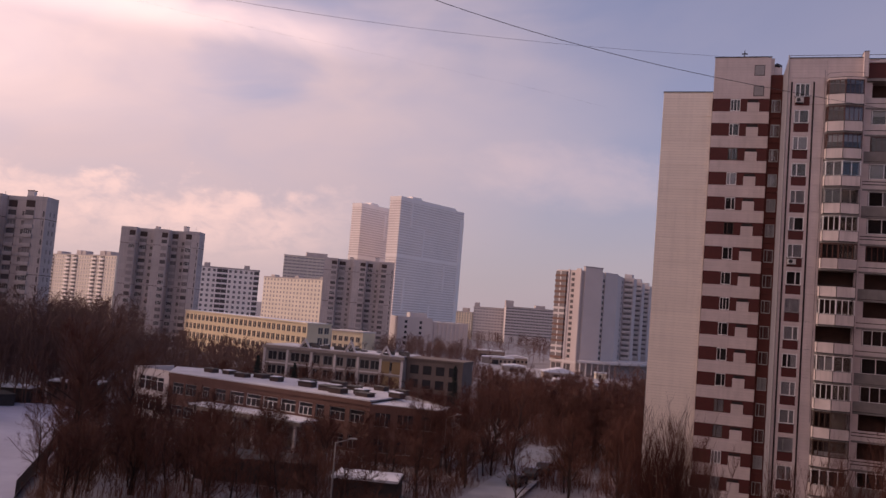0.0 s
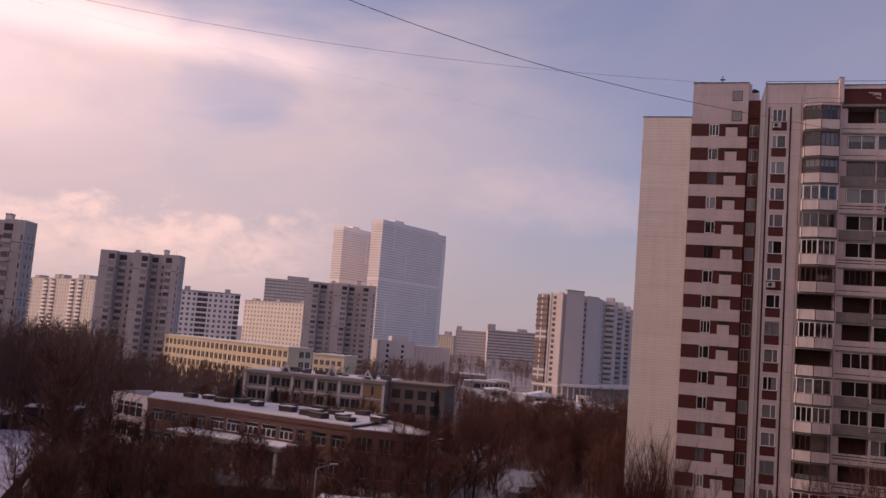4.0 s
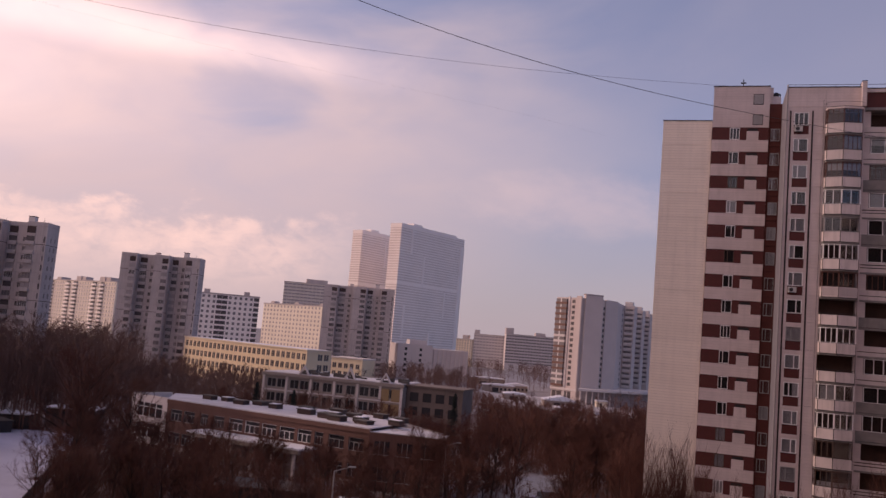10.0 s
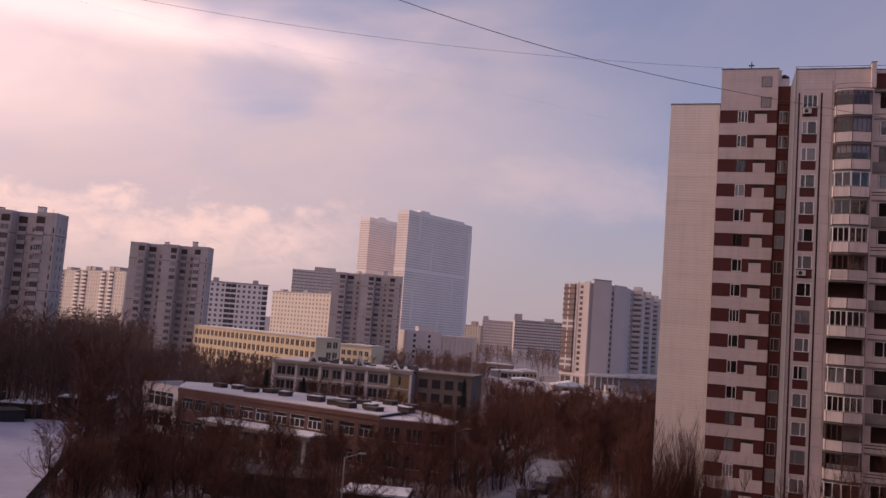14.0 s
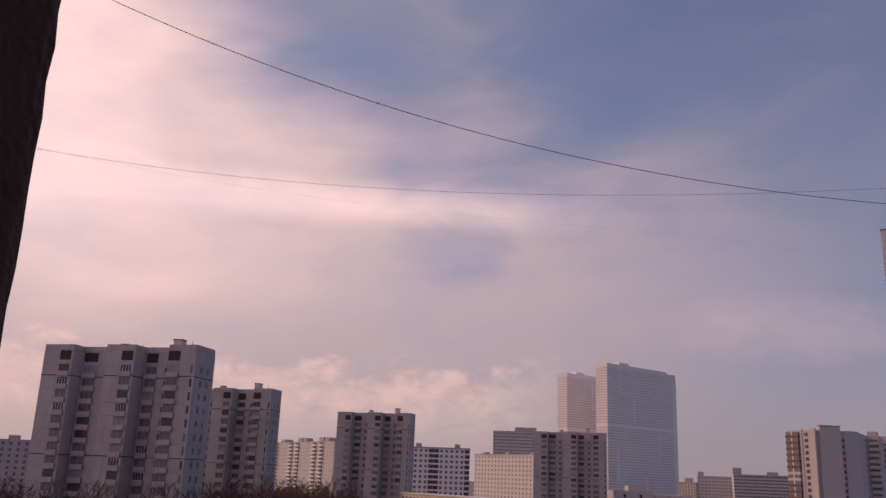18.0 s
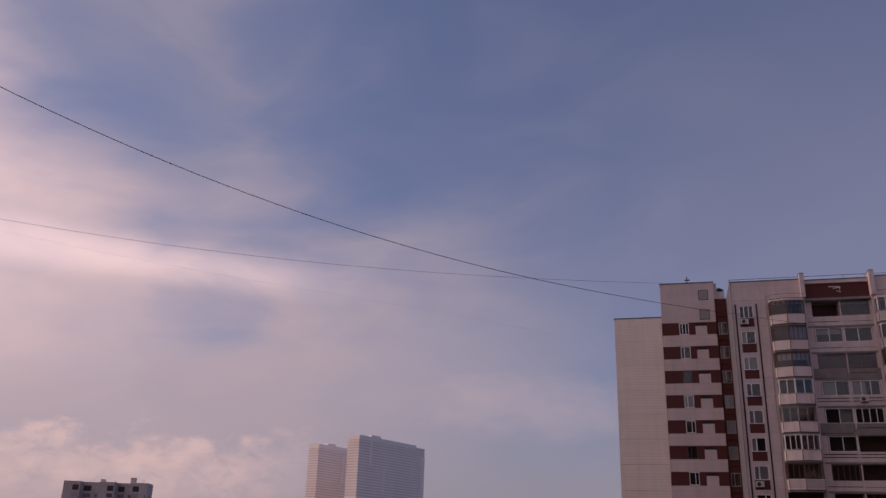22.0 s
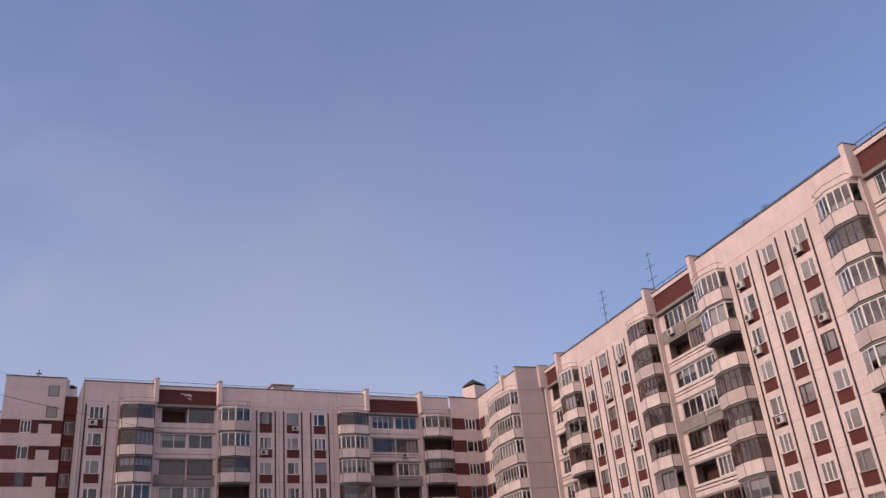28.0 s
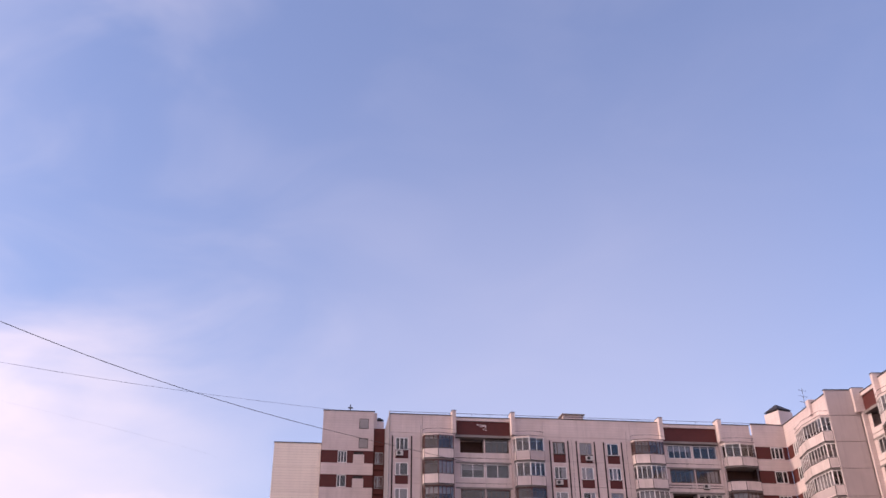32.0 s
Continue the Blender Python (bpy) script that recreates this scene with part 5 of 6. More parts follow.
for x, y in spots:
    s = thing("skylight", "dark weathered roof skylight box with snow on its lid", "skylight", "school skylights", at=SF @ at(x, y, 8.5) @ Matrix.Rotation(r.uniform(-0.1, 0.1), 4, "Z"))
    w, d, h = r.uniform(1.7, 2.6), r.uniform(1.3, 1.9), r.uniform(0.5, 0.75)
    bm = box(bmesh.new(), -w / 2, w / 2, -d / 2, d / 2, 0, h)
    bmesh.ops.bevel(bm, geom=bm.edges[:], offset=0.08, segments=1, affect="EDGES")
    part("kerb", bm, BROWNPLATE, s), part("lid", box(bmesh.new(), -w / 2 - 0.1, w / 2 + 0.1, -d / 2 - 0.1, d / 2 + 0.1, h, h + 0.12), DARKFELT, s)
    if r.random() < 0.4:
        part("snow", box(bmesh.new(), -w / 2.2, w / 2.6, -d / 2.3, d / 2.4, h + 0.12, h + 0.2), SNOW, s)

S2 = frame_of(-38.85, 206.8, 33.9, -10.0)
s2 = thing("beige_school", "three-storey beige school with stone bands, dormers and an ochre bay", "school", at=S2)
L2 = 35.4
B2 = [(0.8 + 2.95 * k + (0.4 if k % 2 == 0 else 0), 2.3 if k not in (4, 6) else 1.7) for k in range(10)] + [(31.0, 2.4)]
part("front_wall", holed(bmesh.new(), 0, L2, 0, 10.2, 0, 0.4, [(x, x + w, z, z + 2.1) for x, w in B2 for z in (0.9, 4.2, 7.5)]), BEIGE, s2)
for x, w in B2:
    for z in (0.9, 4.2, 7.5):
        bm = bmesh.new()
        for a, b, c, d in ((0, w, 0, 0.1), (0, w, 2.0, 2.1), (0, 0.1, 0.1, 2.0), (w - 0.1, w, 0.1, 2.0), (w / 2 - 0.05, w / 2 + 0.05, 0.1, 2.0)):
            box(bm, a, b, 0.1, 0.2, c, d)
        f = part("window", bm, GREYFRAME, s2, m=at(x, 0, z))
        part("pane", box(bmesh.new(), 0.05, w - 0.05, 0.2, 0.22, 0.05, 2.05), DULLGLASS, f)
for x in (0, 6.0, 12.2, 18.2, 24.0, 29.6, L2 - 0.6):
    part("pier", box(bmesh.new(), x, x + 0.6, -0.18, 0.0, 0, 10.4), PALEWALL, s2)
for z in (3.4, 6.7):
    part("band", box(bmesh.new(), 0, L2, -0.1, 0, z, z + 0.35), PALEWALL, s2)
for x0 in (29.95, 32.75):
    part("ochre_panel", box(bmesh.new(), x0, x0 + 2.2, -0.14, -0.001, 6.9, 9.7), OCHRE, s2), part("ochre_panel", box(bmesh.new(), x0, x0 + 2.2, -0.14, -0.001, 3.8, 6.3), OCHRE, s2)
part("cornice", box(bmesh.new(), -0.3, L2 + 0.3, -0.4, 0.4, 10.2, 10.9), BEIGE, s2)
part("body", box(bmesh.new(), 0, L2, 0.45, 14, 0, 10.2), BEIGE, s2), part("roof_snow", box(bmesh.new(), 0.2, L2 - 0.2, 0.45, 13.8, 10.9, 11.1), ROOFSNOW, s2)
part("side_wing", box(bmesh.new(), L2 + 0.05, L2 + 13.5, 2.5, 12, 0, 10.6), DARKBEIGE, s2)
part("wing_cornice", box(bmesh.new(), L2 + 0.05, L2 + 13.8, 2.2, 12.2, 10.6, 11.0), DARKBEIGE, s2)
bm = mesh("window", box(bmesh.new(), 0, 2.0, -0.08, 0, 0, 2.0), DULLGLASS)
for k in range(4):
    for z in (0.9, 4.2, 7.4):
        put("window", bm, s2, at(L2 + 1 + 3.1 * k, 2.5, z))
for x, tall in ((10.6, 2.3), (22.2, 2.9), (31.0, 2.4)):
    d = part("dormer", box(bmesh.new(), x - 0.7, x + 0.7, 0.6, 2.0, 10.9, 11.5), DARKFELT, s2)
    for s_ in (-1, 1):
        bm = bmesh.new()
        ring = [(x + s_ * 1.5, 10.9), (x + s_ * 1.1, 10.9), (x, 10.9 + tall - 0.55), (x, 10.9 + tall)]
        a, b = [bm.verts.new((px, -0.3, pz)) for px, pz in ring], [bm.verts.new((px, 0.3, pz)) for px, pz in ring]
        bm.faces.new(a), bm.faces.new(b[::-1])
        for i in range(4):
            j = (i + 1) % 4
            bm.faces.new((a[j], a[i], b[i], b[j]))
        bmesh.ops.recalc_face_normals(bm, faces=bm.faces[:])
        part("rafter", bm, PALEWALL, d)
r = random.Random(8)
for k in range(26):
    x, y, w, h = r.uniform(6, 34), r.uniform(0.8, 9), r.uniform(0.6, 2.4), r.uniform(0.25, 0.9)
    c_ = part("roof_box", box(bmesh.new(), x, x + w, y, y + r.uniform(0.6, 1.4), 11.05, 11.1 + h), DARKFELT, s2)
    if r.random() < 0.4:
        part("snow", box(bmesh.new(), x + 0.1, x + w * 0.8, y + 0.1, y + 0.6, 11.1 + h, 11.2 + h), SNOW, c_)

# ---------------------------------------------------------------- cables over the yard


def cable(xa, ya, xb, yb, e, a, b, c, r, label):
    length = math.hypot(xb - xa, yb - ya)
    cu = bpy.data.curves.new("cable", "CURVE")
    cu.dimensions, cu.bevel_depth, cu.bevel_resolution = "3D", r, 1
    sp = cu.splines.new("POLY")
    n = 60
    sp.points.add(n)
    for k in range(n + 1):
        s = length * k / n
        sp.points[k].co = (xa + (xb - xa) * k / n, ya + (yb - ya) * k / n, e * s ** 3 + a * s * s + b * s + c, 1)
    cu.materials.append(METAL)
    tagged(new("cable", cu), label, "cable", "cables over the yard")


cable(-34.5, 28.9, 41.9, 75.7, -2.79832e-05, 0.00655685, -0.419231, 48.4448, 0.019, "dark sagging cable slung across the yard to the panel house")
cable(-60, 60, 32, 93, -6.59905e-06, 0.00234162, -0.137264, 50.2543, 0.013, "thin dark cable slung to the end roof of the panel house")
cable(-60, 62, 25, 130, -1.1456e-05, 0.00233348, -0.0771906, 51.1713, 0.0035, "very thin cable running off over the roofs")

# ---------------------------------------------------------------- the house that the camera looks out of
OWN = material("old_dark_plaster", (0.12, 0.074, 0.068), 0.9, 0.3, 3.0, 45, 0.7, streak=0.3)
# Wall's great width and height are added, unseen, to darken the lower floors opposite.
bm = holed(bmesh.new(), -110, 44, 0, 52, -0.9, -0.5, [(-0.45, 1.3, 20.6, 23.3)])
tagged(new("wall_own", mesh("wall_own", bm, OWN)), "dark plastered outer wall round the open window, extended unseen to block sky light", "wall", kind="structure")
bm = bmesh.new()
ny, nz = 10, 120
edge_rng = random.Random(5)
prof = [0.0]
for k in range(nz):
    prof.append(max(-0.004, min(0.005, prof[-1] * 0.9 + edge_rng.uniform(-0.0025, 0.0025))))
rows = []
for k in range(nz + 1):
    z = 20.3 + 4.2 * k / nz
    e = prof[k]
    rows.append([bm.verts.new(p) for p in ((-0.497, -0.5, z), (-0.497, 0.597, z), (-0.503 + e * 0.4, 0.619 + e, z), (-0.520, 0.633 + e, z), (-0.80, 0.637, z), (-0.80, -0.5, z))])
for a, b in zip(rows, rows[1:]):
    for i in range(6):
        j = (i + 1) % 6
        bm.faces.new((a[j], a[i], b[i], b[j]))
bm.faces.new(rows[0]), bm.faces.new(rows[-1][::-1])
bmesh.ops.recalc_face_normals(bm, faces=bm.faces[:])
tagged(new("wall_side", mesh("wall_side", bm, OWN)), "dark side wall of the balcony with a worn plaster edge", "wall", kind="structure")
tagged(new("floor", mesh("floor", box(bmesh.new(), -0.8, 1.6, -0.5, 0.2, 20.15, 20.3), OWN)), "balcony floor slab under the camera", "floor", kind="structure")

# ---------------------------------------------------------------- sheds, fences, lamps, cars
SHED = material("dark_shed", (0.05, 0.042, 0.042), 0.8, 0.3, 0.8, 10, 0.2)
GREENSHED = material("green_shed", (0.035, 0.055, 0.045), 0.7, 0.3, 0.8, 10, 0.2)


def shed(x, y, turn, w, d, h, mat, label, snowy=True):
    s = thing("shed", label, "shed", at=at(x, y, -0.3) @ Matrix.Rotation(radians(turn), 4, "Z"))
    part("wall", box(bmesh.new(), -w / 2, w / 2, -d / 2, d / 2, 0, h), mat, s)
    part("roof", box(bmesh.new(), -w / 2 - 0.2, w / 2 + 0.2, -d / 2 - 0.2, d / 2 + 0.2, h, h + 0.15), SHED, s)
    if snowy:
        part("snow", prism(bmesh.new(), [(-w / 2 - 0.1, -d / 2 - 0.1), (w / 2 + 0.1, -d / 2 - 0.1), (w / 2, d / 2), (-w / 2, d / 2)], h + 0.15, h + 0.42), SNOW, s)
    part("door", box(bmesh.new(), -w * 0.3, w * 0.1, -d / 2 - 0.05, -d / 2, 0.1, h * 0.85), mat, s)


for x, y, t, w, d, h, m in ((-98, 150, 8, 14, 6, 2.6, SHED), (-84, 154, 5, 9, 5, 2.4, GREENSHED), (-73, 156, 4, 7, 4.5, 2.7, SHED), (-66, 166, 3, 9, 6, 3.3, SHED), (-112, 149, 6, 9, 5, 2.5, SHED), (-90, 168, 4, 12, 5, 2.6, GREENSHED)):
    snowy = m is SHED
    shed(x, y, t, w, d, h, m, "low dark garden shed with snow on its roof" if snowy else "low dark green shed with a bare roof", snowy)
r = random.Random(77)
for row in (0, 1):
    for k in range(9):
        x, y = -99 + 3.3 * k - 4.5 * row, 121 + 3.4 * k + 9 * row
        snowy = r.random() < 0.4
        shed(x, y, 46, 4.2, 5.4, r.uniform(2.1, 2.5), SHED, "low dark metal garage with snow on its roof" if snowy else "low dark metal garage with a bare roof", snowy)
shed(-19.5, 106, -2, 13.5, 6, 3.0, SHED, "flat-roofed dark hut with a bare felt roof", False)
shed(-5.5, 101, -6, 7.5, 5, 2.4, SHED, "small flat-roofed hut under a sheet of snow")

PICKET = mesh("picket", box(bmesh.new(), -0.06, 0.06, -0.02, 0.02, 0, 1.75), SHED)


def fence(xa, ya, xb, yb, gap, label):
    f = thing("fence", label, "fence", at=at(xa, ya, 0.2))
    n = int(math.hypot(xb - xa, yb - ya) / gap)
    m = Matrix.Rotation(math.atan2(yb - ya, xb - xa), 4, "Z")
    for k in range(n + 1):
        put("picket", PICKET, f, at((xb - xa) * k / n, (yb - ya) * k / n) @ m)
    for z in (0.4, 1.4):
        part("rail", tube(bmesh.new(), (0, 0, z), (xb - xa, yb - ya, z), 0.035, 0.035, 4), SHED, f)


fence(-51.2, 128, -39.6, 87, 0.32, "dark picket fence along the snowy yard")
fence(2, 112, 22, 158, 0.5, "dark railing fence beside the lane")


def street_lamp(x, y, h, turn):
    s = thing("street_lamp", "grey steel street lamp with a bent arm", "street lamp", "street lamps", at=at(x, y, 0) @ Matrix.Rotation(radians(turn), 4, "Z"))
    part("pole", tube(bmesh.new(), (0, 0, 0), (0, 0, h - 0.4), 0.10, 0.07, 8), GREYFRAME, s)
    part("arm", tube(bmesh.new(), (0, 0, h - 0.45), (1.5, 0, h), 0.05, 0.04, 6), GREYFRAME, s)
    bm = box(bmesh.new(), 1.4, 2.2, -0.16, 0.16, h - 0.03, h + 0.13)
    bmesh.ops.bevel(bm, geom=bm.edges[:], offset=0.05, segments=1, affect="EDGES")
    part("lamp_head", bm, GREYFRAME, s)


street_lamp(-8.6, 90.3, 8, 10), street_lamp(3.6, 119, 8, 15), street_lamp(27.8, 163.8, 8, 15)

CARPAINT = material("dark_car_paint", (0.03, 0.03, 0.035), 0.3, 0.1, 2, 20, 0.0)
TYRE = material("tyre_rubber", (0.02, 0.02, 0.02), 0.9, 0.2, 3, 30, 0.0)


def car(x, y, turn, label, paint, z=0.52):
    c = thing("car", label, "car", "parked cars", at=at(x, y, z + dip(x, y)) @ Matrix.Rotation(radians(turn), 4, "Z"))
    bm = bmesh.new()
    side = [(-2.15, 0.35), (2.1, 0.35), (2.15, 0.8), (1.2, 0.98), (0.55, 1.46), (-1.3, 1.5), (-2.05, 1.02), (-2.2, 0.8)]
    a, b = [bm.verts.new((px, -0.86, pz)) for px, pz in side], [bm.verts.new((px, 0.86, pz)) for px, pz in side]
    bm.faces.new(a), bm.faces.new(b[::-1])
    for i in range(len(side)):
        j = (i + 1) % len(side)
        bm.faces.new((a[j], a[i], b[i], b[j]))
    bmesh.ops.bevel(bm, geom=bm.edges[:], offset=0.07, segments=2, affect="EDGES")
    part("body", bm, paint, c)
    part("windscreen", prism(bmesh.new(), [(0.62, -0.7), (1.12, -0.74), (1.12, 0.74), (0.62, 0.7)], 1.03, 1.36), DULLGLASS, c)
    part("side_window", box(bmesh.new(), -1.5, 0.5, -0.88, -0.84, 1.02, 1.38), DULLGLASS, c), part("side_window", box(bmesh.new(), -1.5, 0.5, 0.84, 0.88, 1.02, 1.38), DULLGLASS, c)
    part("roof_snow", box(bmesh.new(), -1.0, 0.2, -0.55, 0.4, 1.5, 1.53), SHADESNOW, c)
    for wx in (-1.35, 1.35):
        for wy in (-0.8, 0.8):
            w = bmesh.new()
            bmesh.ops.create_cone(w, cap_ends=True, segments=16, radius1=0.32, radius2=0.32, depth=0.2, matrix=Matrix.Translation((wx, wy, 0.32)) @ Matrix.Rotation(radians(90), 4, "X"))
            part("wheel", w, TYRE, c)


car(13.2, 112, 66, "dark parked car with a dusting of snow on its roof", CARPAINT), car(18.4, 123, 66, "dark parked car standing on the snowy lane", CARPAINT), car(16.0, 118, 66, "dark parked car between two others on the lane", CARPAINT)
SILVER = material("silver_car_paint", (0.4, 0.4, 0.42), 0.35, 0.1, 2, 20, 0.0, metal=0.3)
r = random.Random(17)
for k in range(16):
    car(34 + 2.6 * k + r.uniform(-0.5, 0.5), 300 + 4 * (k % 4) + k * 2.2, r.choice((80, 100, 85)), "parked car on the snowy car park", r.choice((CARPAINT, SILVER, RED)), 0.45)



def snowy_house(x, y, w, d, h, rise, label):
    """A low shop or shed with a gabled roof under snow."""
    s = thing("low_shop", label, "shop", "low snowy roofs", at=at(x, y, dip(x, y) - 0.2))
    part("wall", box(bmesh.new(), 0, w, 0, d, 0, h), BEIGE, s)
    bm = bmesh.new()
    ring = [(-0.4, h), (w + 0.4, h), (w + 0.4, h + 0.35), (w * 0.55, h + 0.35 + rise), (-0.4, h + 0.35)]
    a, b = [bm.verts.new((px, -0.5, pz)) for px, pz in ring], [bm.verts.new((px, d + 0.5, pz)) for px, pz in ring]
    bm.faces.new(a), bm.faces.new(b[::-1])
    for i in range(5):
        j = (i + 1) % 5
        bm.faces.new((a[j], a[i], b[i], b[j]))
    bmesh.ops.recalc_face_normals(bm, faces=bm.faces[:])
    part("roof", bm, SNOW, s, "roof under bright snow")
    part("door", box(bmesh.new(), w * 0.3, w * 0.5, -0.06, 0, 0, min(2.2, h)), DULLGLASS, s)
    for k in range(int(w / 4)):
        part("window", box(bmesh.new(), w * 0.55 + 2.2 * k, w * 0.55 + 2.2 * k + 1.1, -0.05, 0, 0.9, min(2.1, h)), DULLGLASS, s)


r = random.Random(31)
for x, y, w, d, h, rise in ((50, 322, 9, 8, 2.4, 0.5), (52, 372, 14, 9, 3.0, 1.8), (36, 392, 10, 8, 3.0, 0.6), (30, 445, 16, 9, 3.2, 0.5), (44, 470, 12, 9, 3.4, 1.0), (26, 520, 22, 10, 4, 0.5)):
    snowy_house(x, y, w, d, h, rise, "low kiosk under a gabled snowy roof" if rise > 0.9 else "low flat shop under bright snow")

# ---------------------------------------------------------------- trees
BARK = material("bark", (0.036, 0.019, 0.016), 0.9, 0.3, 2.0, 25, 0.4)
TWIG = material("twigs", (0.130, 0.044, 0.030), 0.9, 0.25, 0.8, 8, 0.0, each=0.4)
# Twigs of the farther growth, paled to paint distance haze into them.
HAZETWIG = material("hazed_twigs", (0.165, 0.083, 0.070), 0.9, 0.3, 0.05, 2, 0.0)
FIR = material("fir_needles", (0.016, 0.024, 0.020), 0.9, 0.3, 1.0, 10, 0.0)


def spike(out, p, q, r0, r1, sides):
    """A tapering twig between two points, added to lists of corners and faces."""
    verts, faces = out
    d = (q - p).normalized()
    e = d.orthogonal().normalized()
    f = d.cross(e)
    n = len(verts)
    ring = [(math.cos(2 * math.pi * k / sides), math.sin(2 * math.pi * k / sides)) for k in range(sides)]
    verts += [p + r0 * (c * e + s * f) for c, s in ring]
    if r1:
        verts += [q + r1 * (c * e + s * f) for c, s in ring]
        faces += [(n + k, n + (k + 1) % sides, n + sides + (k + 1) % sides, n + sides + k) for k in range(sides)]
    else:
        verts.append(q)
        faces += [(n + k, n + (k + 1) % sides, n + sides) for k in range(sides)]


def bare_tree(seed, h, spread, limbs, twigs, slim):
    r = random.Random(seed)
    wood, fine = ([], []), ([], [])

    def rand_dir(base, amount):
        v = Vector((r.gauss(0, 1), r.gauss(0, 1), r.gauss(0, 1)))
        return (base + amount * v.normalized()).normalized()
    p, d, rad = Vector((0, 0, -0.3)), Vector((0, 0, 1)), 0.016 * h
    spine = [(p.copy(), rad)]
    n = 7
    for k in range(n):
        d = (rand_dir(d, 0.12) + Vector((0, 0, 0.25))).normalized()
        q = p + d * h * 0.88 / n
        rad2 = 0.016 * h * (1 - (k + 1) / (n + 0.6))
        spike(wood, p, q, rad, rad2, 6)
        p, rad = q, rad2
        spine.append((p.copy(), rad))
    for k in range(limbs):
        f = 0.22 + 0.76 * (k + r.random() * 0.8) / limbs
        i = min(n - 1, int(f * n))
        base = spine[i][0].lerp(spine[i + 1][0], f * n - i)
        br = max(0.02, spine[i][1] * 0.55)
        a = r.uniform(0, 2 * math.pi) + k * 2.4
        up = 0.45 + 0.6 * f + slim
        d = Vector((math.cos(a), math.sin(a), up)).normalized()
        length = spread * h * (0.36 if f > 0.8 else 0.52) * (1.12 - 0.75 * f) * r.uniform(0.75, 1.25) + 0.6
        p = base
        for s in range(3):
            d = (rand_dir(d, 0.22) + Vector((0, 0, 0.12))).normalized()
            q = p + d * length / 3
            spike(wood, p, q, br * (1 - s / 3.4), br * (1 - (s + 1) / 3.4), 5)
            for b in range(twigs):
                o = p.lerp(q, r.random())
                bd = (rand_dir(d, 0.85) + Vector((0, 0, 0.22))).normalized()
                bl = length * r.uniform(0.22, 0.5)
                e = o + bd * bl
                spike(fine, o, e, max(0.012, br * 0.28), 0.009, 4)
                for c in range(6):
                    o2 = o.lerp(e, r.uniform(0.2, 1.0))
                    cd = (rand_dir(bd, 0.8) + Vector((0, 0, 0.15))).normalized()
                    cl = r.uniform(0.4, 0.95)
                    e2 = o2 + cd * cl
                    spike(fine, o2, e2, 0.013, 0.004, 3)
                    for g in range(3):
                        o3 = o2.lerp(e2, r.uniform(0.3, 1.0))
                        spike(fine, o3, o3 + rand_dir(cd, 0.8) * r.uniform(0.2, 0.5), 0.009, 0, 3)
            p = q
    meshes = []
    for name, (verts, faces), mat in (("trunk", wood, BARK), ("crown", fine, TWIG)):
        me = bpy.data.meshes.new(name)
        me.from_pydata(verts, [], faces)
        me.materials.append(mat)
        meshes.append(me)
    return meshes


def upright_tree(seed, h):
    """Many thin stems that rise steeply from one foot, brushed with short upright shoots."""
    r = random.Random(seed)
    wood, fine = ([], []), ([], [])
    for k in range(22):
        a = r.uniform(0, 6.28)
        lean = r.uniform(0.02, 0.20)
        p, d = Vector((0.25 * math.cos(a), 0.25 * math.sin(a), -0.3)), Vector((math.cos(a) * lean, math.sin(a) * lean, 1)).normalized()
        length, rad = h * r.uniform(0.6, 1.0), r.uniform(0.015, 0.032)
        for n in range(5):
            d = (d + Vector((r.gauss(0, 0.05), r.gauss(0, 0.05), 0.05))).normalized()
            q = p + d * length / 5
            spike(wood, p, q, rad * (1 - n / 5.5), rad * (1 - (n + 1) / 5.5), 5)
            for j in range(7 if n else 2):
                o, b = p.lerp(q, r.random()), r.uniform(0, 6.28)
                e = o + Vector((math.cos(b) * 0.32, math.sin(b) * 0.32, 1)).normalized() * r.uniform(0.9, 2.4)
                spike(fine, o, e, 0.011, 0.004, 4)
                for g in range(9):
                    o2, c = o.lerp(e, r.uniform(0.15, 1.0)), r.uniform(0, 6.28)
                    spike(fine, o2, o2 + Vector((math.cos(c) * 0.4, math.sin(c) * 0.4, 1)).normalized() * r.uniform(0.4, 1.1), 0.007, 0, 3)
            p = q
    made = []
    for name, (verts, faces), mat in (("trunk", wood, TWIG), ("crown", fine, TWIG)):
        me = bpy.data.meshes.new(name)
        me.from_pydata(verts, [], faces)
        me.materials.append(mat)
        made.append(me)
    return made


KINDS = [bare_tree(11, 10, 0.85, 13, 3, 0.1), bare_tree(12, 10, 1.0, 15, 3, 0.0), bare_tree(13, 10, 0.6, 14, 3, 0.5), bare_tree(14, 10, 0.9, 12, 4, 0.15), bare_tree(15, 10, 0.75, 16, 3, 0.3), upright_tree(16, 10), upright_tree(17, 10)]
place = random.Random(42)


def blocked(x, y):
    if y < 155 and x < -49.5 - (y - 126.3) * 0.283:
        return True
    q = SF.inverted() @ Vector((x, y, 0))
    if -11 < q.x < 49 and -5.5 < q.y < 25:
        return True
    q = S2.inverted() @ Vector((x, y, 0))
    if -2 < q.x < 51 and -2 < q.y < 15:
        return True
    for (xa, ya), (xb, yb) in zip(rd, rd[1:]):
        if ya <= y <= yb and abs(x - (xa + (xb - xa) * (y - ya) / (yb - ya))) < 4.2:
            return True
    q = F.inverted() @ Vector((x, y, 0))
    if -13 < q.x < 60 and -3.5 < q.y < 22:
        return True
    return (-27 < x < -12 and 102 < y < 110) or (-10 < x < -1 and 97 < y < 104) or (-130 < x < -96 and 157 < y < 184)


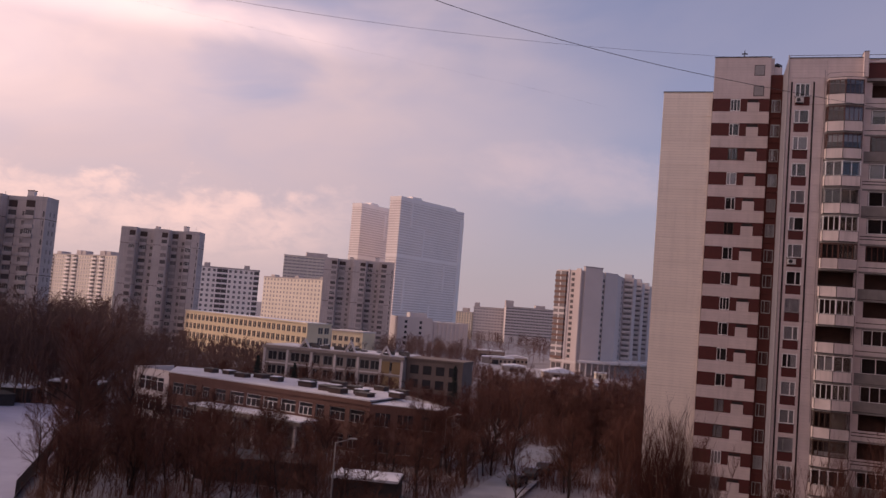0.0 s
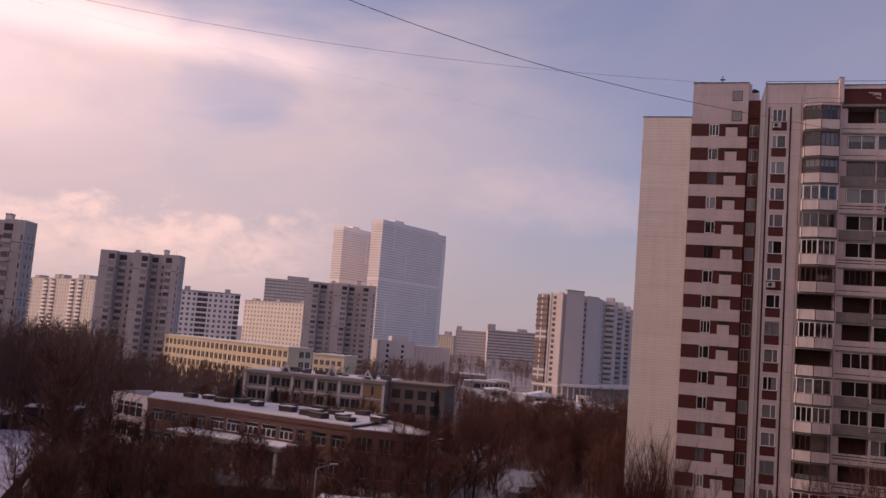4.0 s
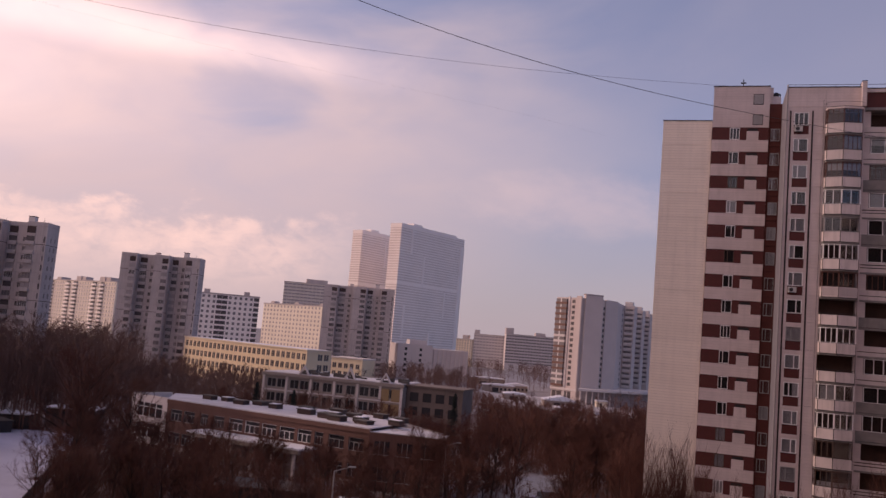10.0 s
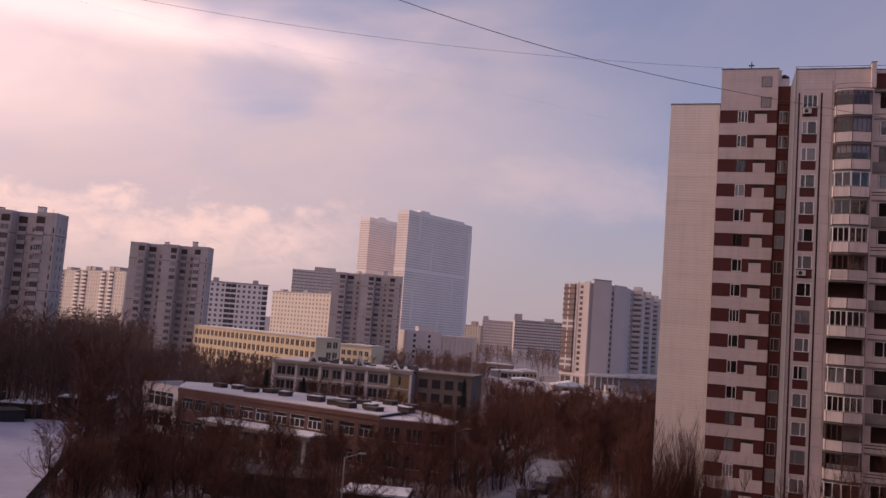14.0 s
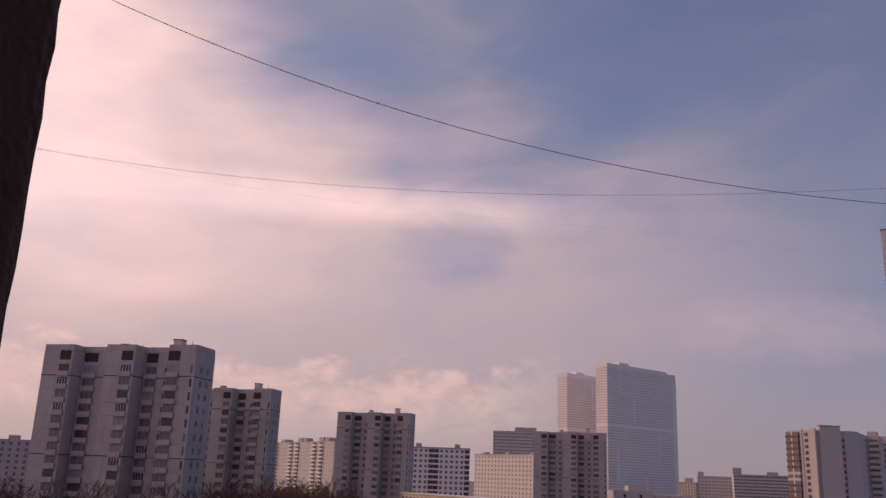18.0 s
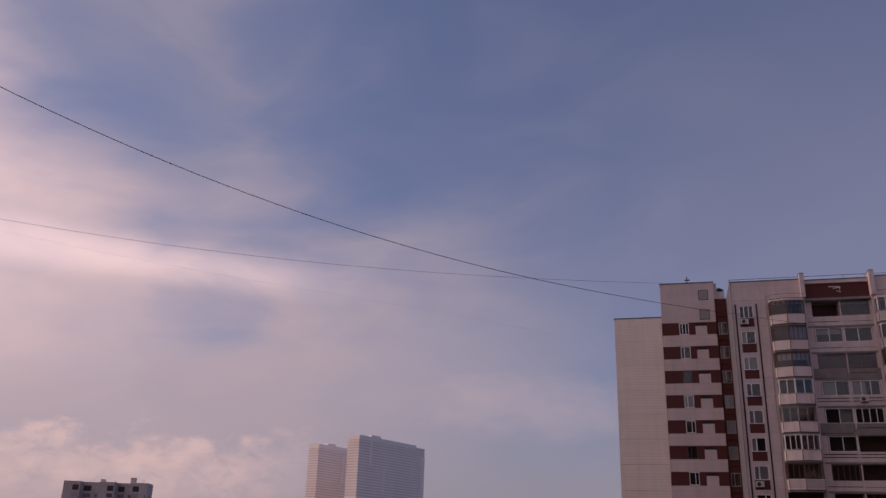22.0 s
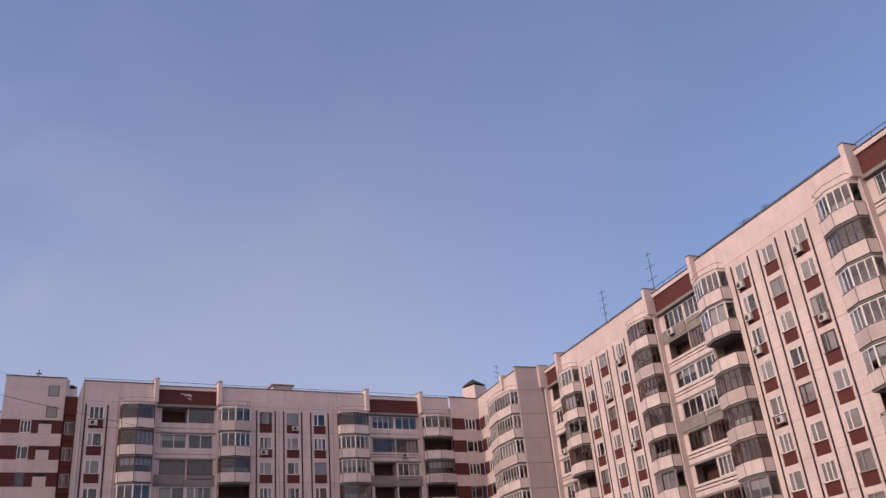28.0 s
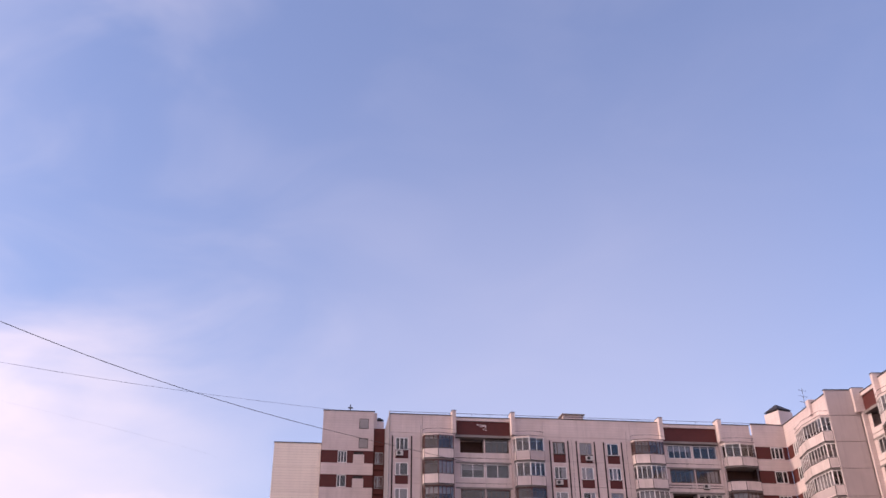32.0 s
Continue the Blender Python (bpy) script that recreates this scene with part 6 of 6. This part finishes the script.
def tree(x, y, h, kind, label="bare brown deciduous tree in winter"):
    t = thing("tree", label, "tree", "bare trees", at=at(x, y, -0.2 + dip(x, y)) @ Matrix.Rotation(place.uniform(0, 6.3), 4, "Z") @ Matrix.Diagonal((h / 10 * place.uniform(0.85, 1.15), h / 10 * place.uniform(0.85, 1.15), h / 10, 1)))
    put("trunk", KINDS[kind][0], t), put("crown", KINDS[kind][1], t)


# x0, x1, y0, y1, count, least and greatest height
ZONES = [(-48, 0, 86, 128, 88, 5.5, 9.5), (-46, -20, 84, 104, 14, 6, 8.5), (-2, 14, 96, 150, 32, 7, 11), (22, 62, 122, 200, 70, 7.5, 11.5), (8, 30, 150, 230, 26, 6, 9), (-44, 6, 152, 200, 34, 6, 9.0),
         (18, 30, 96, 118, 8, 9, 12), (23, 46, 108, 160, 40, 8, 12.5)]
for x0, x1, y0, y1, count, h0, h1 in ZONES:
    made = 0
    for _ in range(count * 4):
        x, y = place.uniform(x0, x1), place.uniform(y0, y1)
        if made < count and not blocked(x, y):
            tree(x, y, place.uniform(h0, h1), place.randrange(5))
            made += 1
for x, y, h, k in ((18.9, 68.5, 15.2, 5), (20.9, 69.5, 14.6, 6), (17.4, 70.5, 12.8, 6), (19.8, 66.5, 12.0, 5), (22.4, 69.0, 13.0, 5), (29.5, 67.5, 12.0, 6), (33.5, 66.5, 13.5, 5), (37.0, 66.0, 14.5, 6), (13.4, 122.7, 13.0, 1), (-46.5, 117, 17.5, 1), (-44.0, 113, 15.0, 3), (-48.5, 124, 16.5, 0), (-42.0, 107, 12.0, 4), (-41.0, 119, 14.0, 1), (-43, 99, 8.5, 0)):
    tree(x, y, h, k)
for x, y, h, k in ((-45, 66, 17.5, 1), (-50, 73, 16, 3), (-41, 63, 13, 0), (-55, 80, 15, 1)):
    tree(x, y, h, k, "large bare tree with spreading dark branches")
for k in range(16):
    q = F @ Vector((place.uniform(8, 44), place.uniform(-17, -8), 0))
    tree(q.x, q.y, place.uniform(7.5, 11), place.randrange(5))
for x, y, h in ((-33.3, 172.3, 11), (-27.2, 181, 9.3), (6.5, 180, 11.5), (-31, 176, 7)):
    f = thing("fir_tree", "dark green narrow fir tree", "tree", "fir trees", at=at(x, y, -0.2))
    part("trunk", tube(bmesh.new(), (0, 0, 0), (0, 0, h), 0.16, 0.03, 6), BARK, f)
    out = ([], [])
    r = random.Random(int(h * 10))
    for k in range(420):
        z = h * (0.08 + 0.9 * r.random() ** 1.1)
        a, length = r.uniform(0, 6.28), (1 - z / h) * h * 0.2 * r.uniform(0.7, 1.15) + 0.15
        p = Vector((0, 0, z))
        q = p + Vector((math.cos(a) * length, math.sin(a) * length, -0.25 * length))
        spike(out, p, q, 0.03, 0.012, 3)
        for j in range(7):
            o = p.lerp(q, r.uniform(0.25, 1.0))
            spike(out, o, o + Vector((r.uniform(-1, 1), r.uniform(-1, 1), r.uniform(-0.9, 0.1))) * 0.32, 0.05, 0, 3)
    me = bpy.data.meshes.new("needles")
    me.from_pydata(out[0], [], out[1])
    me.materials.append(FIR)
    put("needles", me, f)


def low_view(x, y):
    """The lower growth before the schools."""
    return y < 335 and x > -0.31 * y - 6


def woods(name, x0, x1, y0, y1, count, h0, h1, seed, label, skip, mat=HAZETWIG):
    """Far bare woods: many small trees that nobody could count, in one sheet of twigs."""
    r = random.Random(seed)
    out = ([], [])
    for _ in range(count):
        x, y, h = r.uniform(x0, x1), r.uniform(y0, y1), r.uniform(h0, h1)
        if skip(x, y):
            continue
        if low_view(x, y):
            h *= 0.55
        base = Vector((x, y, -0.5 + dip(x, y)))
        top = base + Vector((r.uniform(-0.4, 0.4), r.uniform(-0.4, 0.4), h))
        spike(out, base, top, 0.14, 0.02, 4)
        for k in range(15):
            f = r.uniform(0.22, 0.95)
            o = base.lerp(top, f)
            a = r.uniform(0, 6.28)
            d = Vector((math.cos(a), math.sin(a), r.uniform(0.6, 1.5))).normalized()
            e = o + d * h * (0.42 - 0.3 * f)
            spike(out, o, e, 0.06, 0.02, 3)
            for j in range(7):
                o2 = o.lerp(e, r.uniform(0.25, 1))
                d2 = (d + Vector((r.gauss(0, 0.6), r.gauss(0, 0.6), r.gauss(0.2, 0.5)))).normalized()
                spike(out, o2, o2 + d2 * r.uniform(0.8, 1.9), 0.026, 0, 3)
    me = bpy.data.meshes.new(name)
    me.from_pydata(out[0], [], out[1])
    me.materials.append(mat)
    tagged(new(name, me), label, "woods", kind="stuff")


near_tower = lambda x, y: (-132 < x < -94 and 156 < y < 186) or (-153 < x < -118 and 246 < y < 276) or (-133 < x < -99 and 342 < y < 370) or blocked(x, y)
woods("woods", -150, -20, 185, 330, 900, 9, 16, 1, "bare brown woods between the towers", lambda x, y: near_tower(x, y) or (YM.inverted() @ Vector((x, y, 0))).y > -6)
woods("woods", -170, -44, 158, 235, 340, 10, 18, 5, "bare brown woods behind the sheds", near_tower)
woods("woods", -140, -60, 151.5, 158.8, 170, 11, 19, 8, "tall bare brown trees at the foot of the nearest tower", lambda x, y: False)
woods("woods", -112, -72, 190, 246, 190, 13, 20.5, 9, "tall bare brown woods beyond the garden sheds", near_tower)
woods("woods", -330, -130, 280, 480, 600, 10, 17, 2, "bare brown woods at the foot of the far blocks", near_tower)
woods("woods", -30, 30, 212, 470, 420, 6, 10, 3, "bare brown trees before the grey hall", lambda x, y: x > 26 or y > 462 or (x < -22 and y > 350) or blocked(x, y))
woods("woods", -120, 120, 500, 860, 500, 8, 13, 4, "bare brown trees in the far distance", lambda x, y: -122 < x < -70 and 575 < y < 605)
woods("woods", 12, 72, 168, 238, 230, 13, 17, 10, "bare red-brown trees beyond the lane", blocked, TWIG)
woods("woods", 76, 130, 200, 400, 240, 6, 10, 6, "bare brown trees before the stepped block", lambda x, y: y > 395)


def brush(x0, x1, y0, y1, count, h0, h1, seed, label, skip, mat=TWIG):
    """Dense low shoots under the trees."""
    r = random.Random(seed)
    out = ([], [])
    for _ in range(count):
        x, y, h = r.uniform(x0, x1), r.uniform(y0, y1), r.uniform(h0, h1)
        if skip(x, y) or noise.noise(Vector((x * 0.09, y * 0.09, 7))) < -0.18:
            continue
        for k in range(9):
            p = Vector((x + r.gauss(0, 0.6), y + r.gauss(0, 0.6), -0.3 + dip(x, y)))
            q = p + Vector((r.gauss(0, 0.25), r.gauss(0, 0.25), 1)) * h * r.uniform(0.6, 1.0)
            spike(out, p, q, 0.03, 0.008, 3)
            for j in range(4):
                o = p.lerp(q, r.uniform(0.3, 0.95))
                spike(out, o, o + Vector((r.gauss(0, 0.5), r.gauss(0, 0.5), r.uniform(0.3, 1.0))) * 0.28 * h, 0.014, 0, 3)
    me = bpy.data.meshes.new("brushwood")
    me.from_pydata(out[0], [], out[1])
    me.materials.append(mat)
    tagged(new("brushwood", me), label, "shrubs", kind="stuff")


brush(-48, 14, 84, 152, 1700, 1.6, 4.2, 21, "bare brown brushwood round the brick school", blocked)
brush(16, 66, 96, 235, 2700, 2.0, 6.0, 22, "bare brown brushwood beside the lane", blocked)
brush(-140, -30, 157, 230, 800, 1.5, 4.5, 23, "bare brown brushwood behind the sheds", near_tower, HAZETWIG)
woods("woods", 28, 88, 225, 345, 110, 2.5, 5, 7, "sparse bare trees on the snowy car park", lambda x, y: noise.noise(Vector((x * 0.05, y * 0.05, 2))) < 0.0)
# Mostly unseen shrubs added to cut light bounced onto the lower floors.
brush(12, 78, 22, 74, 900, 2.0, 6.0, 27, "bare shrubs added mostly out of view to darken the yard before the panel house", blocked)
brush(26, 80, 232, 330, 800, 1.0, 2.4, 24, "bare shrubs round the snowy car park", lambda x, y: False)
brush(-118, -58, 120, 157, 700, 1.0, 2.6, 25, "bare dark brushwood among the garages", lambda x, y: (y - 126) - (x + 95) * 1.04 < 0)
brush(-142, -58, 149, 158.8, 480, 1.5, 4.5, 26, "bare brushwood at the foot of the nearest tower", lambda x, y: False, HAZETWIG)
